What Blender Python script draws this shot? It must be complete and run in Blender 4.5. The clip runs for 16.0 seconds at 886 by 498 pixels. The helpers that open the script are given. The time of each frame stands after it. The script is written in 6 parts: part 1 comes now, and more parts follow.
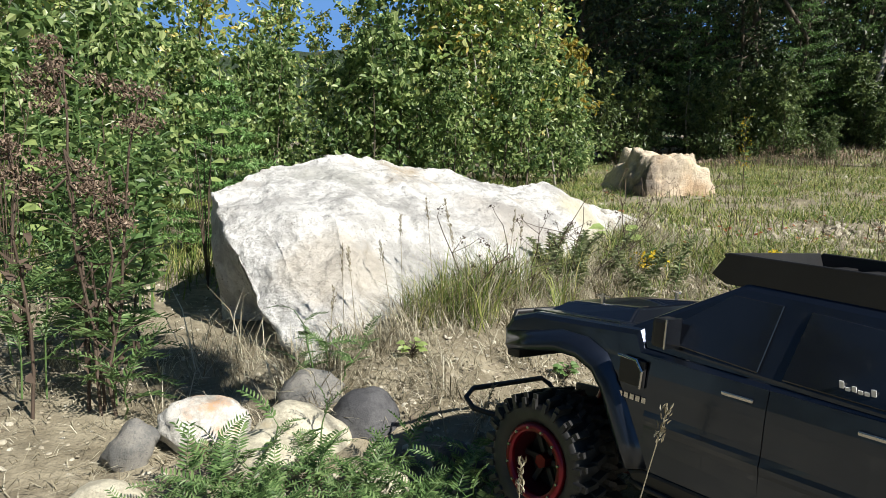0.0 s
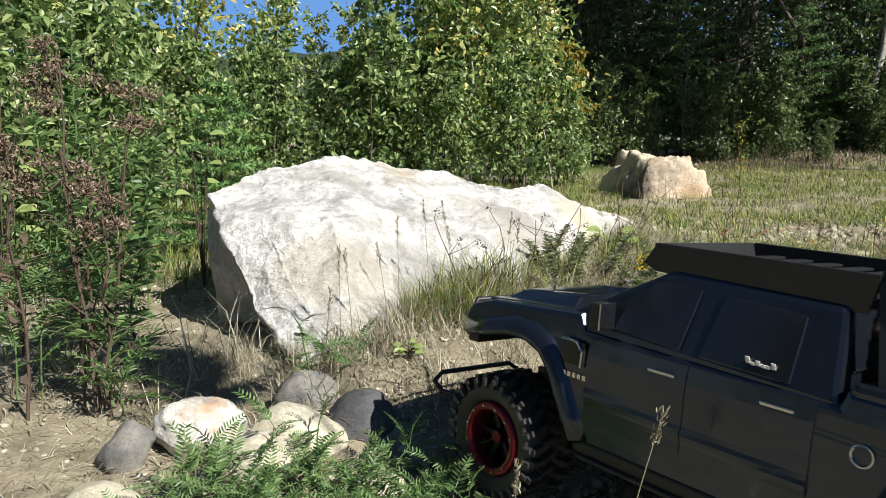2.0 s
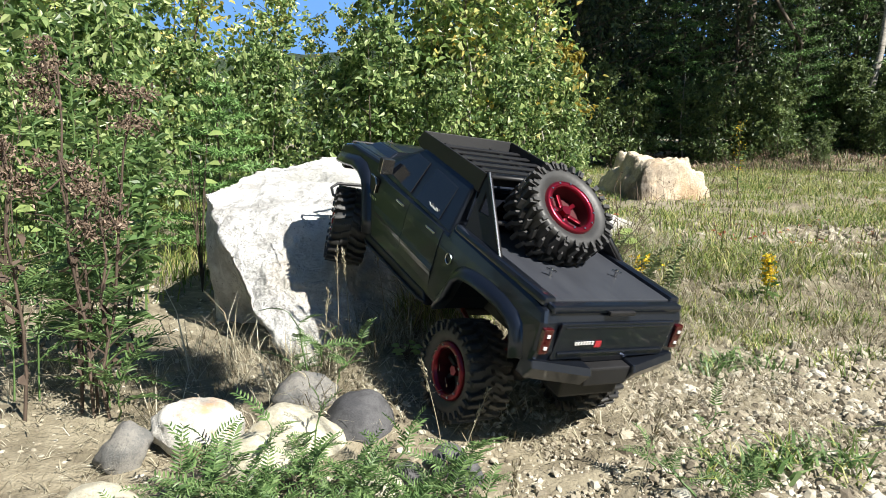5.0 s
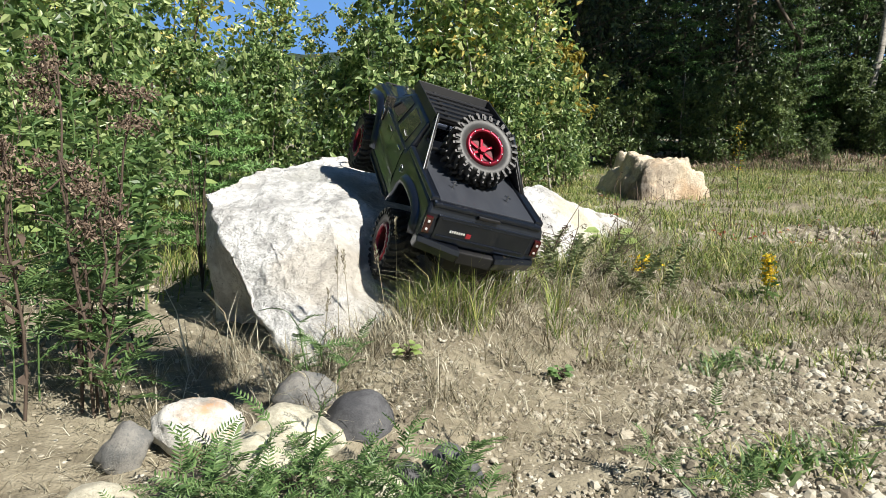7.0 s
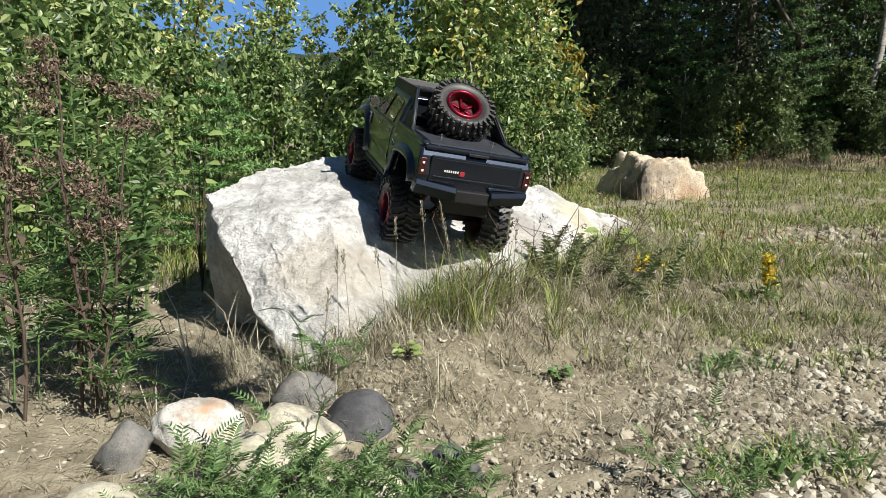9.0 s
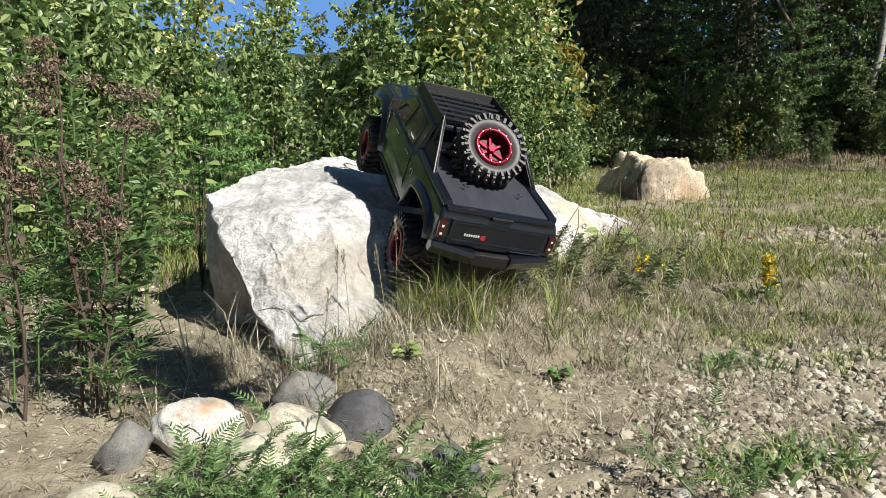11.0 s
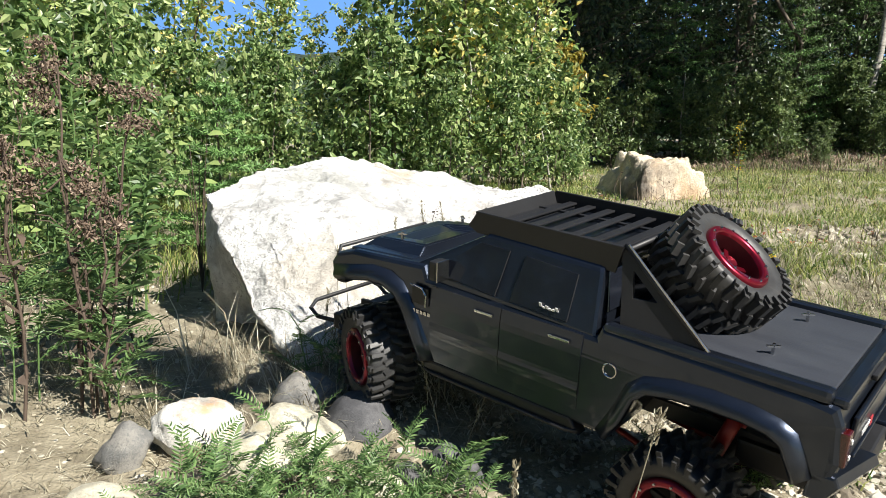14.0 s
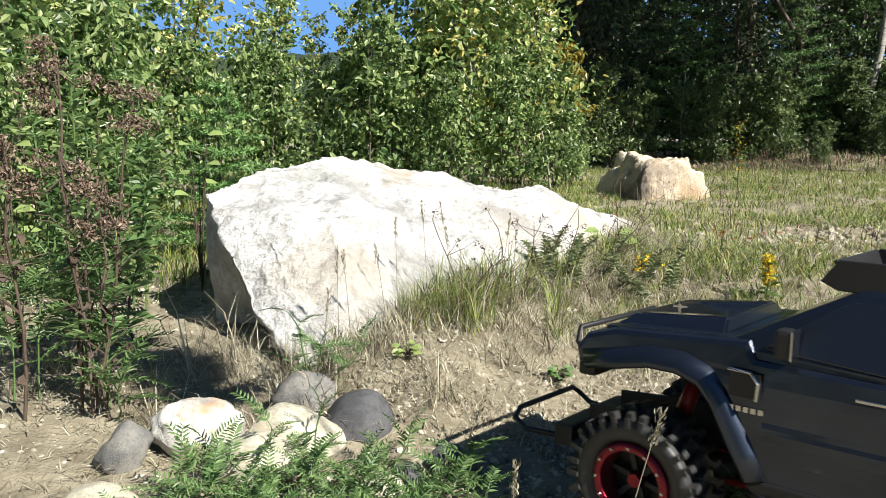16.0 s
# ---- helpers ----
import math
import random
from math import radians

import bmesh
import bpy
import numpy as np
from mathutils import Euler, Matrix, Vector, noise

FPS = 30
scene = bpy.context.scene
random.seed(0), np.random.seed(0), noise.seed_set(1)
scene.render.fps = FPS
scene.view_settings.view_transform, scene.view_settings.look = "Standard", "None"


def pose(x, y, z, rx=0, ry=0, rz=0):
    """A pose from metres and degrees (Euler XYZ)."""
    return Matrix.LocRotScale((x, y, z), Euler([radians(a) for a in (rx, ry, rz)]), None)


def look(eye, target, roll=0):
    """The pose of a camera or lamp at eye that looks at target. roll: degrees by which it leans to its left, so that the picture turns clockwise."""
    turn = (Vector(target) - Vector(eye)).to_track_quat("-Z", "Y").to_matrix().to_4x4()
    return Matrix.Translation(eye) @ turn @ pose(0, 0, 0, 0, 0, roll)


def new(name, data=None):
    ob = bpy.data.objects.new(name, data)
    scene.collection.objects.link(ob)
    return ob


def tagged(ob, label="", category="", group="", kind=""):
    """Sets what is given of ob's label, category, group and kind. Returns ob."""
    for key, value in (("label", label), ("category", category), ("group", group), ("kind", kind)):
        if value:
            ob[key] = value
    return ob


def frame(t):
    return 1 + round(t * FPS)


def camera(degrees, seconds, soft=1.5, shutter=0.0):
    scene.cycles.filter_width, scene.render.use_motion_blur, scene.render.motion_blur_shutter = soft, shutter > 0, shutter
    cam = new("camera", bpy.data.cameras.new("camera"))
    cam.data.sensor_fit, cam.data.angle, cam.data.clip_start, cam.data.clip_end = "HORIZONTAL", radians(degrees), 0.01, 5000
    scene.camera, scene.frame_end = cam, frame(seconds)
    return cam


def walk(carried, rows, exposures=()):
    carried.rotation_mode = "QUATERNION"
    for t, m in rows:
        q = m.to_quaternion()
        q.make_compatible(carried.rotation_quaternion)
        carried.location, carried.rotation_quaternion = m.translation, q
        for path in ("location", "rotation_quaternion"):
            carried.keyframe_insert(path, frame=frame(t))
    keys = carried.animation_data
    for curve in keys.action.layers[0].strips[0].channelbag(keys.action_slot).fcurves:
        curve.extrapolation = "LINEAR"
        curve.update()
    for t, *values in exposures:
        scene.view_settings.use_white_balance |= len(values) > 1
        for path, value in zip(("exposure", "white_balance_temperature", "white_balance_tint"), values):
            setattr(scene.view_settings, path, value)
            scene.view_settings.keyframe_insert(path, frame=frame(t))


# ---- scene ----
cam = camera(62.2, 16.0, soft=0.3, shutter=0.3)


def settle(a):
    """The tripod head settling after it was let go: a falls from 1 to 0."""
    return pose(0, 0, 0.42, 82 - 0.22 * a, 0, 0.392 * a) @ pose(0, 0, 0, 0, 0, -0.264 * a)


walk(cam, [(0.0, settle(1.0)), (0.5, settle(0.85)), (1.0, settle(0.62)), (1.5, settle(0.42)), (2.0, settle(0.35)), (2.5, settle(0.2)),
           (3.0, settle(0.15)), (3.5, settle(0.12)), (4.0, settle(0.02)), (5.0, settle(0.0)), (16.0, settle(0.0))],
     exposures=[(0.0, 0.70), (2.0, 0.73), (3.5, 0.83), (4.2, 1.13), (6.3, 0.98), (7.0, 0.82), (9.0, 0.65), (11.4, 0.70), (13.0, 0.68), (14.0, 1.10), (15.5, 1.14), (16.0, 1.0)])

# ---- light ----
SUN = Vector((0.86, -0.80, 1.06)).normalized()
elevation, azimuth = math.asin(SUN.z), math.atan2(SUN.x, SUN.y)
world = bpy.data.worlds.new("sky")
scene.world = world
world.use_nodes = True
wn = world.node_tree
sky = wn.nodes.new("ShaderNodeTexSky")
sky.sky_type, sky.sun_disc, sky.sun_elevation, sky.sun_rotation = "NISHITA", False, elevation, azimuth
sky.air_density, sky.dust_density, sky.ozone_density = 1.2, 0.0, 2.0
tint = wn.nodes.new("ShaderNodeHueSaturation")
tint.inputs["Saturation"].default_value = 1.2
wn.links.new(sky.outputs[0], tint.inputs["Color"])
wn.links.new(tint.outputs[0], wn.nodes["Background"].inputs["Color"])
wn.nodes["Background"].inputs["Strength"].default_value = 0.037
sun = new("sun", bpy.data.lights.new("sun", "SUN"))
sun.data.energy, sun.data.angle, sun.data.color = 5.0, radians(0.5), (1.0, 0.955, 0.87)
sun.matrix_world = look(SUN * 30, (0, 0, 0))

# ---- materials ----


def material(name, ramp, scale=8.0, rough=0.8, metal=0.0, bump=0.0, bump_scale=60.0, island=0.0, per_object=0.0, coat=0.0, detail=6.0,
             spec=0.5, translucent=0.0, stretch=(1, 1, 1), bump_dist=0.004):
    """A procedural surface: a noise-driven colour ramp, a second finer noise in the bump and the gloss, and a change of tone from piece to piece."""
    m = bpy.data.materials.new(name)
    m.use_nodes = True
    nt = m.node_tree
    n, l = nt.nodes, nt.links
    b = n["Principled BSDF"]
    co = n.new("ShaderNodeTexCoord")
    mp = n.new("ShaderNodeMapping")
    mp.inputs["Scale"].default_value = stretch
    l.new(co.outputs["Object"], mp.inputs["Vector"])
    no = n.new("ShaderNodeTexNoise")
    no.inputs["Scale"].default_value, no.inputs["Detail"].default_value, no.inputs["Roughness"].default_value = scale, detail, 0.65
    l.new(mp.outputs[0], no.inputs["Vector"])
    cr = n.new("ShaderNodeValToRGB")
    while len(cr.color_ramp.elements) < len(ramp):
        cr.color_ramp.elements.new(0.5)
    for e, (at, col) in zip(cr.color_ramp.elements, ramp):
        e.position, e.color = at, (*col, 1)
    value = no.outputs["Fac"]
    if island or per_object:
        add = n.new("ShaderNodeMath")
        add.operation = "MULTIPLY_ADD"
        src = n.new("ShaderNodeNewGeometry").outputs["Random Per Island"] if island else n.new("ShaderNodeObjectInfo").outputs["Random"]
        l.new(src, add.inputs[0])
        add.inputs[1].default_value = island or per_object
        l.new(value, add.inputs[2])
        sub = n.new("ShaderNodeMath")
        sub.operation = "SUBTRACT"
        l.new(add.outputs[0], sub.inputs[0])
        sub.inputs[1].default_value = (island or per_object) / 2
        value = sub.outputs[0]
    l.new(value, cr.inputs["Fac"])
    l.new(cr.outputs["Color"], b.inputs["Base Color"])
    b.inputs["Roughness"].default_value, b.inputs["Metallic"].default_value = rough, metal
    b.inputs["Specular IOR Level"].default_value, b.inputs["Coat Weight"].default_value = spec, coat
    b.inputs["Coat Roughness"].default_value = 0.05
    if bump:
        n2 = n.new("ShaderNodeTexNoise")
        n2.inputs["Scale"].default_value, n2.inputs["Detail"].default_value = bump_scale, 8
        l.new(mp.outputs[0], n2.inputs["Vector"])
        bp = n.new("ShaderNodeBump")
        bp.inputs["Strength"].default_value, bp.inputs["Distance"].default_value = bump, bump_dist
        l.new(n2.outputs["Fac"], bp.inputs["Height"])
        l.new(bp.outputs[0], b.inputs["Normal"])
    if translucent:
        tr = n.new("ShaderNodeBsdfTranslucent")
        l.new(cr.outputs["Color"], tr.inputs["Color"])
        mx = n.new("ShaderNodeMixShader")
        mx.inputs[0].default_value = translucent
        l.new(b.outputs[0], mx.inputs[1])
        l.new(tr.outputs[0], mx.inputs[2])
        l.new(mx.outputs[0], n["Material Output"].inputs["Surface"])
    return m


M_SOIL = material("sandy_soil", [(0.25, (0.10, 0.083, 0.054)), (0.45, (0.195, 0.168, 0.115)), (0.6, (0.29, 0.255, 0.18)), (0.8, (0.39, 0.355, 0.265))], 14, 0.95, bump=0.8, bump_scale=200, bump_dist=0.005)
M_PEBBLE = material("gravel", [(0.05, (0.13, 0.108, 0.078)), (0.35, (0.28, 0.245, 0.18)), (0.65, (0.37, 0.335, 0.26)), (0.95, (0.49, 0.46, 0.38))], 30, 0.85, bump=0.4, bump_scale=300, island=1.0, bump_dist=0.002)
M_BARK = material("bark", [(0.3, (0.05, 0.04, 0.03)), (0.7, (0.16, 0.13, 0.10))], 30, 0.9, bump=0.6, bump_scale=80, stretch=(1, 1, 0.3))
M_BIRCH = material("birch_bark", [(0.3, (0.08, 0.065, 0.05)), (0.46, (0.28, 0.26, 0.23)), (0.75, (0.50, 0.48, 0.43))], 22, 0.7, bump=0.3, bump_scale=60, stretch=(1, 1, 3))
M_LEAF = material("birch_leaves", [(0.0, (0.05, 0.1, 0.03)), (0.3, (0.18, 0.29, 0.085)), (0.6, (0.4, 0.51, 0.18)), (0.88, (0.68, 0.7, 0.32)), (1.0, (0.62, 0.46, 0.09))], 3, 0.32, island=1.0, translucent=0.48, spec=0.8)
M_YLEAF = material("turning_leaves", [(0.0, (0.16, 0.19, 0.04)), (0.5, (0.32, 0.29, 0.06)), (1.0, (0.52, 0.36, 0.07))], 3, 0.4, island=0.9, translucent=0.45)
M_LEAF2 = material("shrub_leaves", [(0.0, (0.035, 0.075, 0.025)), (0.45, (0.14, 0.23, 0.075)), (0.8, (0.34, 0.44, 0.17)), (1.0, (0.52, 0.6, 0.28))], 3, 0.40, island=0.9, translucent=0.45, spec=0.55)
# shade of the wood put into the leaf colour; palest tones for lit flecks
M_SHADELEAF = material("shade_dark_leaves", [(0.0, (0.015, 0.027, 0.012)), (0.5, (0.04, 0.068, 0.026)), (0.85, (0.1, 0.145, 0.06)), (1.0, (0.19, 0.24, 0.12))], 3, 0.4, island=0.9, translucent=0.25, spec=0.55)
M_UNDER = material("undergrowth_leaves", [(0.0, (0.035, 0.06, 0.022)), (0.5, (0.09, 0.14, 0.045)), (1.0, (0.2, 0.26, 0.095))], 3, 0.4, island=0.9, translucent=0.3)
M_NEEDLE = material("spruce_needles", [(0.0, (0.05, 0.11, 0.03)), (0.6, (0.14, 0.27, 0.075)), (1.0, (0.24, 0.38, 0.13))], 5, 0.5, island=0.8, translucent=0.15)
M_VETCH = material("vetch_leaflets", [(0.0, (0.045, 0.095, 0.03)), (0.5, (0.125, 0.22, 0.072)), (1.0, (0.26, 0.36, 0.15))], 6, 0.45, island=0.9, translucent=0.3)
M_STRAW = material("dry_grass", [(0.0, (0.12, 0.098, 0.06)), (0.4, (0.255, 0.225, 0.15)), (0.75, (0.40, 0.365, 0.265)), (1.0, (0.56, 0.53, 0.42))], 5, 0.75, island=1.0, translucent=0.15)
M_GRASS = material("green_grass", [(0.0, (0.055, 0.10, 0.02)), (0.4, (0.14, 0.21, 0.045)), (0.7, (0.27, 0.31, 0.08)), (1.0, (0.46, 0.42, 0.18))], 5, 0.6, island=1.0, translucent=0.25)
M_WORM = material("grey_green_leaves", [(0.0, (0.11, 0.14, 0.07)), (0.5, (0.22, 0.26, 0.13)), (1.0, (0.36, 0.39, 0.23))], 6, 0.6, island=0.9, translucent=0.25)
M_STEM = material("brown_stems", [(0.2, (0.035, 0.024, 0.018)), (0.8, (0.12, 0.085, 0.06))], 40, 0.85)
M_SEED = material("dead_flower_heads", [(0.0, (0.07, 0.048, 0.035)), (0.5, (0.19, 0.135, 0.098)), (1.0, (0.37, 0.29, 0.22))], 20, 0.9, island=0.9, translucent=0.1)
M_YELLOW = material("goldenrod_flowers", [(0.0, (0.45, 0.30, 0.01)), (1.0, (0.80, 0.62, 0.03))], 30, 0.8, island=0.8, translucent=0.2)
M_HILL = material("wooded_hill", [(0.3, (0.012, 0.025, 0.012)), (0.7, (0.035, 0.06, 0.025))], 0.5, 0.95, bump=1.0, bump_scale=0.6, bump_dist=2.0)
M_REDLEAF = material("fallen_red_leaves", [(0.0, (0.16, 0.04, 0.02)), (1.0, (0.38, 0.13, 0.05))], 12, 0.7, island=0.8, translucent=0.2)


def rock_material(name, pale, grey, stain, dark, seed, stain_at=0.55, k=1.0, patches=()):
    """Weathered quartz-rich rock: pale crystals, grey lichen film, ochre stains, fine dark pits."""
    m = bpy.data.materials.new(name)
    m.use_nodes = True
    n, l = m.node_tree.nodes, m.node_tree.links
    b = n["Principled BSDF"]
    co = n.new("ShaderNodeTexCoord")

    def nz(scale, detail, off, rough=0.6):
        mp = n.new("ShaderNodeMapping")
        mp.inputs["Location"].default_value = (seed + off, off * 2.3, -off)
        l.new(co.outputs["Object"], mp.inputs["Vector"])
        t = n.new("ShaderNodeTexNoise")
        t.inputs["Scale"].default_value, t.inputs["Detail"].default_value, t.inputs["Roughness"].default_value = scale * k, detail, rough
        l.new(mp.outputs[0], t.inputs["Vector"])
        return t.outputs["Fac"]

    def step(src, a, c):
        r = n.new("ShaderNodeMapRange")
        r.interpolation_type = "SMOOTHSTEP"
        l.new(src, r.inputs["Value"])
        r.inputs["From Min"].default_value, r.inputs["From Max"].default_value = a, c
        return r.outputs[0]

    def mix(a, c, fac):
        x = n.new("ShaderNodeMix")
        x.data_type = "RGBA"
        l.new(fac, x.inputs["Factor"])
        for at, v in ((6, a), (7, c)):
            if isinstance(v, tuple):
                x.inputs[at].default_value = (*v, 1)
            else:
                l.new(v, x.inputs[at])
        return x.outputs[2]

    patchy = tuple(0.72 * c for c in grey)
    col = mix(pale, grey, step(nz(5.5, 9, 1.0, 0.76), 0.45, 0.60))
    col = mix(col, patchy, step(nz(2.6, 9, 15.0, 0.7), 0.54, 0.66))
    col = mix(col, stain, step(nz(3.2, 7, 4.0), stain_at, stain_at + 0.17))
    col = mix(col, grey, step(nz(60, 6, 6.0, 0.75), 0.50, 0.66))
    col = mix(col, dark, step(nz(150, 4, 9.0, 0.7), 0.60, 0.70))
    col = mix(col, dark, step(nz(9, 12, 12.0, 0.85), 0.61, 0.74))
    # patches with a place of their own, stains and painted shade: centre, radius, colour, strength
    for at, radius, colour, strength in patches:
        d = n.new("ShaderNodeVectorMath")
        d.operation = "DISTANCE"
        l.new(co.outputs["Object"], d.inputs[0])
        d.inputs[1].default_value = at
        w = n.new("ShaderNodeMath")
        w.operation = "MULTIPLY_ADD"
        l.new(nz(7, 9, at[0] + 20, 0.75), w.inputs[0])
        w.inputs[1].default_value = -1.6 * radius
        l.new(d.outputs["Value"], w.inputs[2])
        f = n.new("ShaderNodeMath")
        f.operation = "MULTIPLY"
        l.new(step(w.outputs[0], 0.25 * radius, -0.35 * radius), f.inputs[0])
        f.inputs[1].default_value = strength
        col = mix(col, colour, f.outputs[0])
    l.new(col, b.inputs["Base Color"])
    b.inputs["Roughness"].default_value = 0.78
    h = n.new("ShaderNodeMath")
    h.operation = "MULTIPLY_ADD"
    l.new(nz(22, 10, 3.0, 0.7), h.inputs[0])
    h.inputs[1].default_value = 2.0
    l.new(nz(110, 6, 5.0, 0.7), h.inputs[2])
    bp = n.new("ShaderNodeBump")
    bp.inputs["Strength"].default_value, bp.inputs["Distance"].default_value = 0.9 if k < 2 else 0.5, 0.010 / k
    l.new(h.outputs[0], bp.inputs["Height"])
    l.new(bp.outputs[0], b.inputs["Normal"])
    return m


M_BOULDER = rock_material("white_quartz_rock", (0.74, 0.735, 0.715), (0.45, 0.443, 0.43), (0.44, 0.36, 0.25), (0.10, 0.092, 0.088), 2.0, 0.54,
                          patches=[((0.47, 2.40, 0.17), 0.17, (0.58, 0.54, 0.37), 0.6), ((0.16, 2.0, 0.20), 0.22, (0.36, 0.325, 0.29), 0.5), ((-0.22, 1.44, 0.16), 0.14, (0.47, 0.41, 0.32), 0.55),
                                   ((-0.30, 1.95, 0.35), 0.14, (0.36, 0.36, 0.33), 0.6)])
# the first two patches paint the shade of the left flank into the colour
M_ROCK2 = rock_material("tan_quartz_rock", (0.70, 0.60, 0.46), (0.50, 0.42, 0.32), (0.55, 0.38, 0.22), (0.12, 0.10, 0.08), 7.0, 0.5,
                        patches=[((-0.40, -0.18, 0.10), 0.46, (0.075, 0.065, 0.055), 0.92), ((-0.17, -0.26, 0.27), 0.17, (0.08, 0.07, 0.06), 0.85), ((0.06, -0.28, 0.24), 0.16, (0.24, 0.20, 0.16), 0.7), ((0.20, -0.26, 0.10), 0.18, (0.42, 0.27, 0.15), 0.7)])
M_COBBLE_W = rock_material("white_cobble", (0.64, 0.62, 0.57), (0.36, 0.345, 0.31), (0.50, 0.30, 0.17), (0.2, 0.18, 0.16), 11.0, 0.47, k=4.0)
M_COBBLE_Y = rock_material("cream_cobble", (0.58, 0.54, 0.42), (0.36, 0.335, 0.26), (0.42, 0.34, 0.19), (0.2, 0.18, 0.15), 14.0, k=4.0)
M_COBBLE_G = rock_material("grey_cobble", (0.22, 0.21, 0.19), (0.13, 0.13, 0.125), (0.24, 0.20, 0.14), (0.05, 0.05, 0.05), 17.0, k=4.0)
M_COBBLE_D = rock_material("dark_cobble", (0.10, 0.10, 0.105), (0.06, 0.06, 0.065), (0.14, 0.12, 0.09), (0.03, 0.03, 0.03), 21.0, 0.62, k=4.0)

M_PAINT = material("dark_metallic_paint", [(0.3, (0.03, 0.038, 0.057)), (0.7, (0.042, 0.052, 0.076))], 4, 0.30, metal=0.85, coat=0.5, bump=0.03, bump_scale=500)
M_BLACK = material("satin_black_plastic", [(0.3, (0.007, 0.007, 0.008)), (0.7, (0.016, 0.016, 0.018))], 12, 0.5, bump=0.1, bump_scale=500, bump_dist=0.001)
M_DECK = material("matt_deck_plastic", [(0.3, (0.030, 0.033, 0.042)), (0.68, (0.044, 0.048, 0.058)), (0.85, (0.11, 0.105, 0.10))], 16, 0.40, bump=0.15, bump_scale=300, bump_dist=0.001, stretch=(0.5, 2, 1))
M_GLASS = material("tinted_windows", [(0.4, (0.006, 0.007, 0.010)), (0.6, (0.010, 0.012, 0.018))], 3, 0.12, coat=0.5)
M_RUBBER = material("tyre_rubber", [(0.3, (0.018, 0.018, 0.019)), (0.6, (0.036, 0.036, 0.036)), (0.85, (0.085, 0.08, 0.073))], 20, 0.5, bump=0.3, bump_scale=200, bump_dist=0.001)
M_RED = material("red_anodised_metal", [(0.3, (0.15, 0.005, 0.016)), (0.7, (0.23, 0.008, 0.024))], 40, 0.28, metal=0.75, coat=0.3)
M_WELL = material("dark_red_wheel_well", [(0.3, (0.045, 0.003, 0.006)), (0.7, (0.075, 0.005, 0.010))], 40, 0.55, metal=0.3)
M_REDP = material("red_links", [(0.3, (0.14, 0.008, 0.008)), (0.7, (0.20, 0.014, 0.014))], 40, 0.4, metal=0.3)
M_CHROME = material("bright_metal", [(0.3, (0.42, 0.42, 0.43)), (0.7, (0.62, 0.62, 0.63))], 60, 0.22, metal=1.0)
M_WHITE = material("white_decal", [(0.3, (0.70, 0.70, 0.70)), (0.7, (0.80, 0.80, 0.80))], 20, 0.5)
M_REDDECAL = material("red_decal", [(0.3, (0.3, 0.02, 0.03)), (0.7, (0.4, 0.03, 0.04))], 20, 0.4)
M_LENS = material("red_lamp_lens", [(0.3, (0.035, 0.003, 0.004)), (0.7, (0.06, 0.005, 0.006))], 40, 0.15, coat=0.8)

# ---- mesh helpers ----


def mesh_from(name, verts, faces, mat, smooth=False):
    me = bpy.data.meshes.new(name)
    me.from_pydata(verts.tolist() if isinstance(verts, np.ndarray) else verts, [], faces.tolist() if isinstance(faces, np.ndarray) else faces)
    me.materials.append(mat)
    if smooth:
        me.polygons.foreach_set("use_smooth", [True] * len(me.polygons))
    me.update()
    return me


def hang(name, me, parent=None, m=None, label=""):
    """Links a mesh (or nothing) as one object, under parent if there is one."""
    ob = new(name, me)
    ob.parent = parent
    if m is not None:
        ob.matrix_basis = m
    if label:
        ob["label"] = label
    return ob


def part(name, bm, mat, parent, label="", m=None, smooth=False):
    me = bpy.data.meshes.new(name)
    bmesh.ops.recalc_face_normals(bm, faces=bm.faces)
    bm.to_mesh(me)
    bm.free()
    me.materials.append(mat)
    if smooth:
        me.polygons.foreach_set("use_smooth", [True] * len(me.polygons))
    return hang(name, me, parent, m, label)


class Soup:
    """Many small pieces gathered into one mesh."""

    def __init__(self):
        self.v, self.f, self.n = [], [], 0

    def add(self, v, f):
        v = np.asarray(v, float).reshape(-1, 3)
        self.v.append(v)
        if isinstance(f, list):
            self.f += [[i + self.n for i in q] for q in f]
        else:
            self.f += (f + self.n).tolist()
        self.n += len(v)

    def mesh(self, name, mat, smooth=False):
        return mesh_from(name, np.concatenate(self.v), self.f, mat, smooth)


def unit(a):
    return a / (np.linalg.norm(a, axis=-1, keepdims=True) + 1e-9)


def leaves(P, D, N, L, width=0.6, fold=0.12, droop=0.12):
    """Ovate leaves, folded along the midrib, two quads each. P: stalk ends, D: ways, N: upper sides, L: lengths."""
    D = unit(D)
    S = unit(np.cross(D, N))
    N = np.cross(S, D)
    L = np.asarray(L, float).reshape(-1, 1) * np.ones((len(P), 1))
    W = L * width / 2
    up = N * L * fold
    v = np.stack([P, P + D * L * 0.28 + S * W * 0.95 + up, P + D * L * 0.66 + S * W * 0.72 + up * 0.7, P + D * L - N * L * droop,
                  P + D * L * 0.66 - S * W * 0.72 + up * 0.7, P + D * L * 0.28 - S * W * 0.95 + up], 1).reshape(-1, 3)
    k = np.arange(len(P))[:, None] * 6
    f = np.concatenate([k + [0, 1, 2, 3], k + [0, 3, 4, 5]], 0)
    return v, f


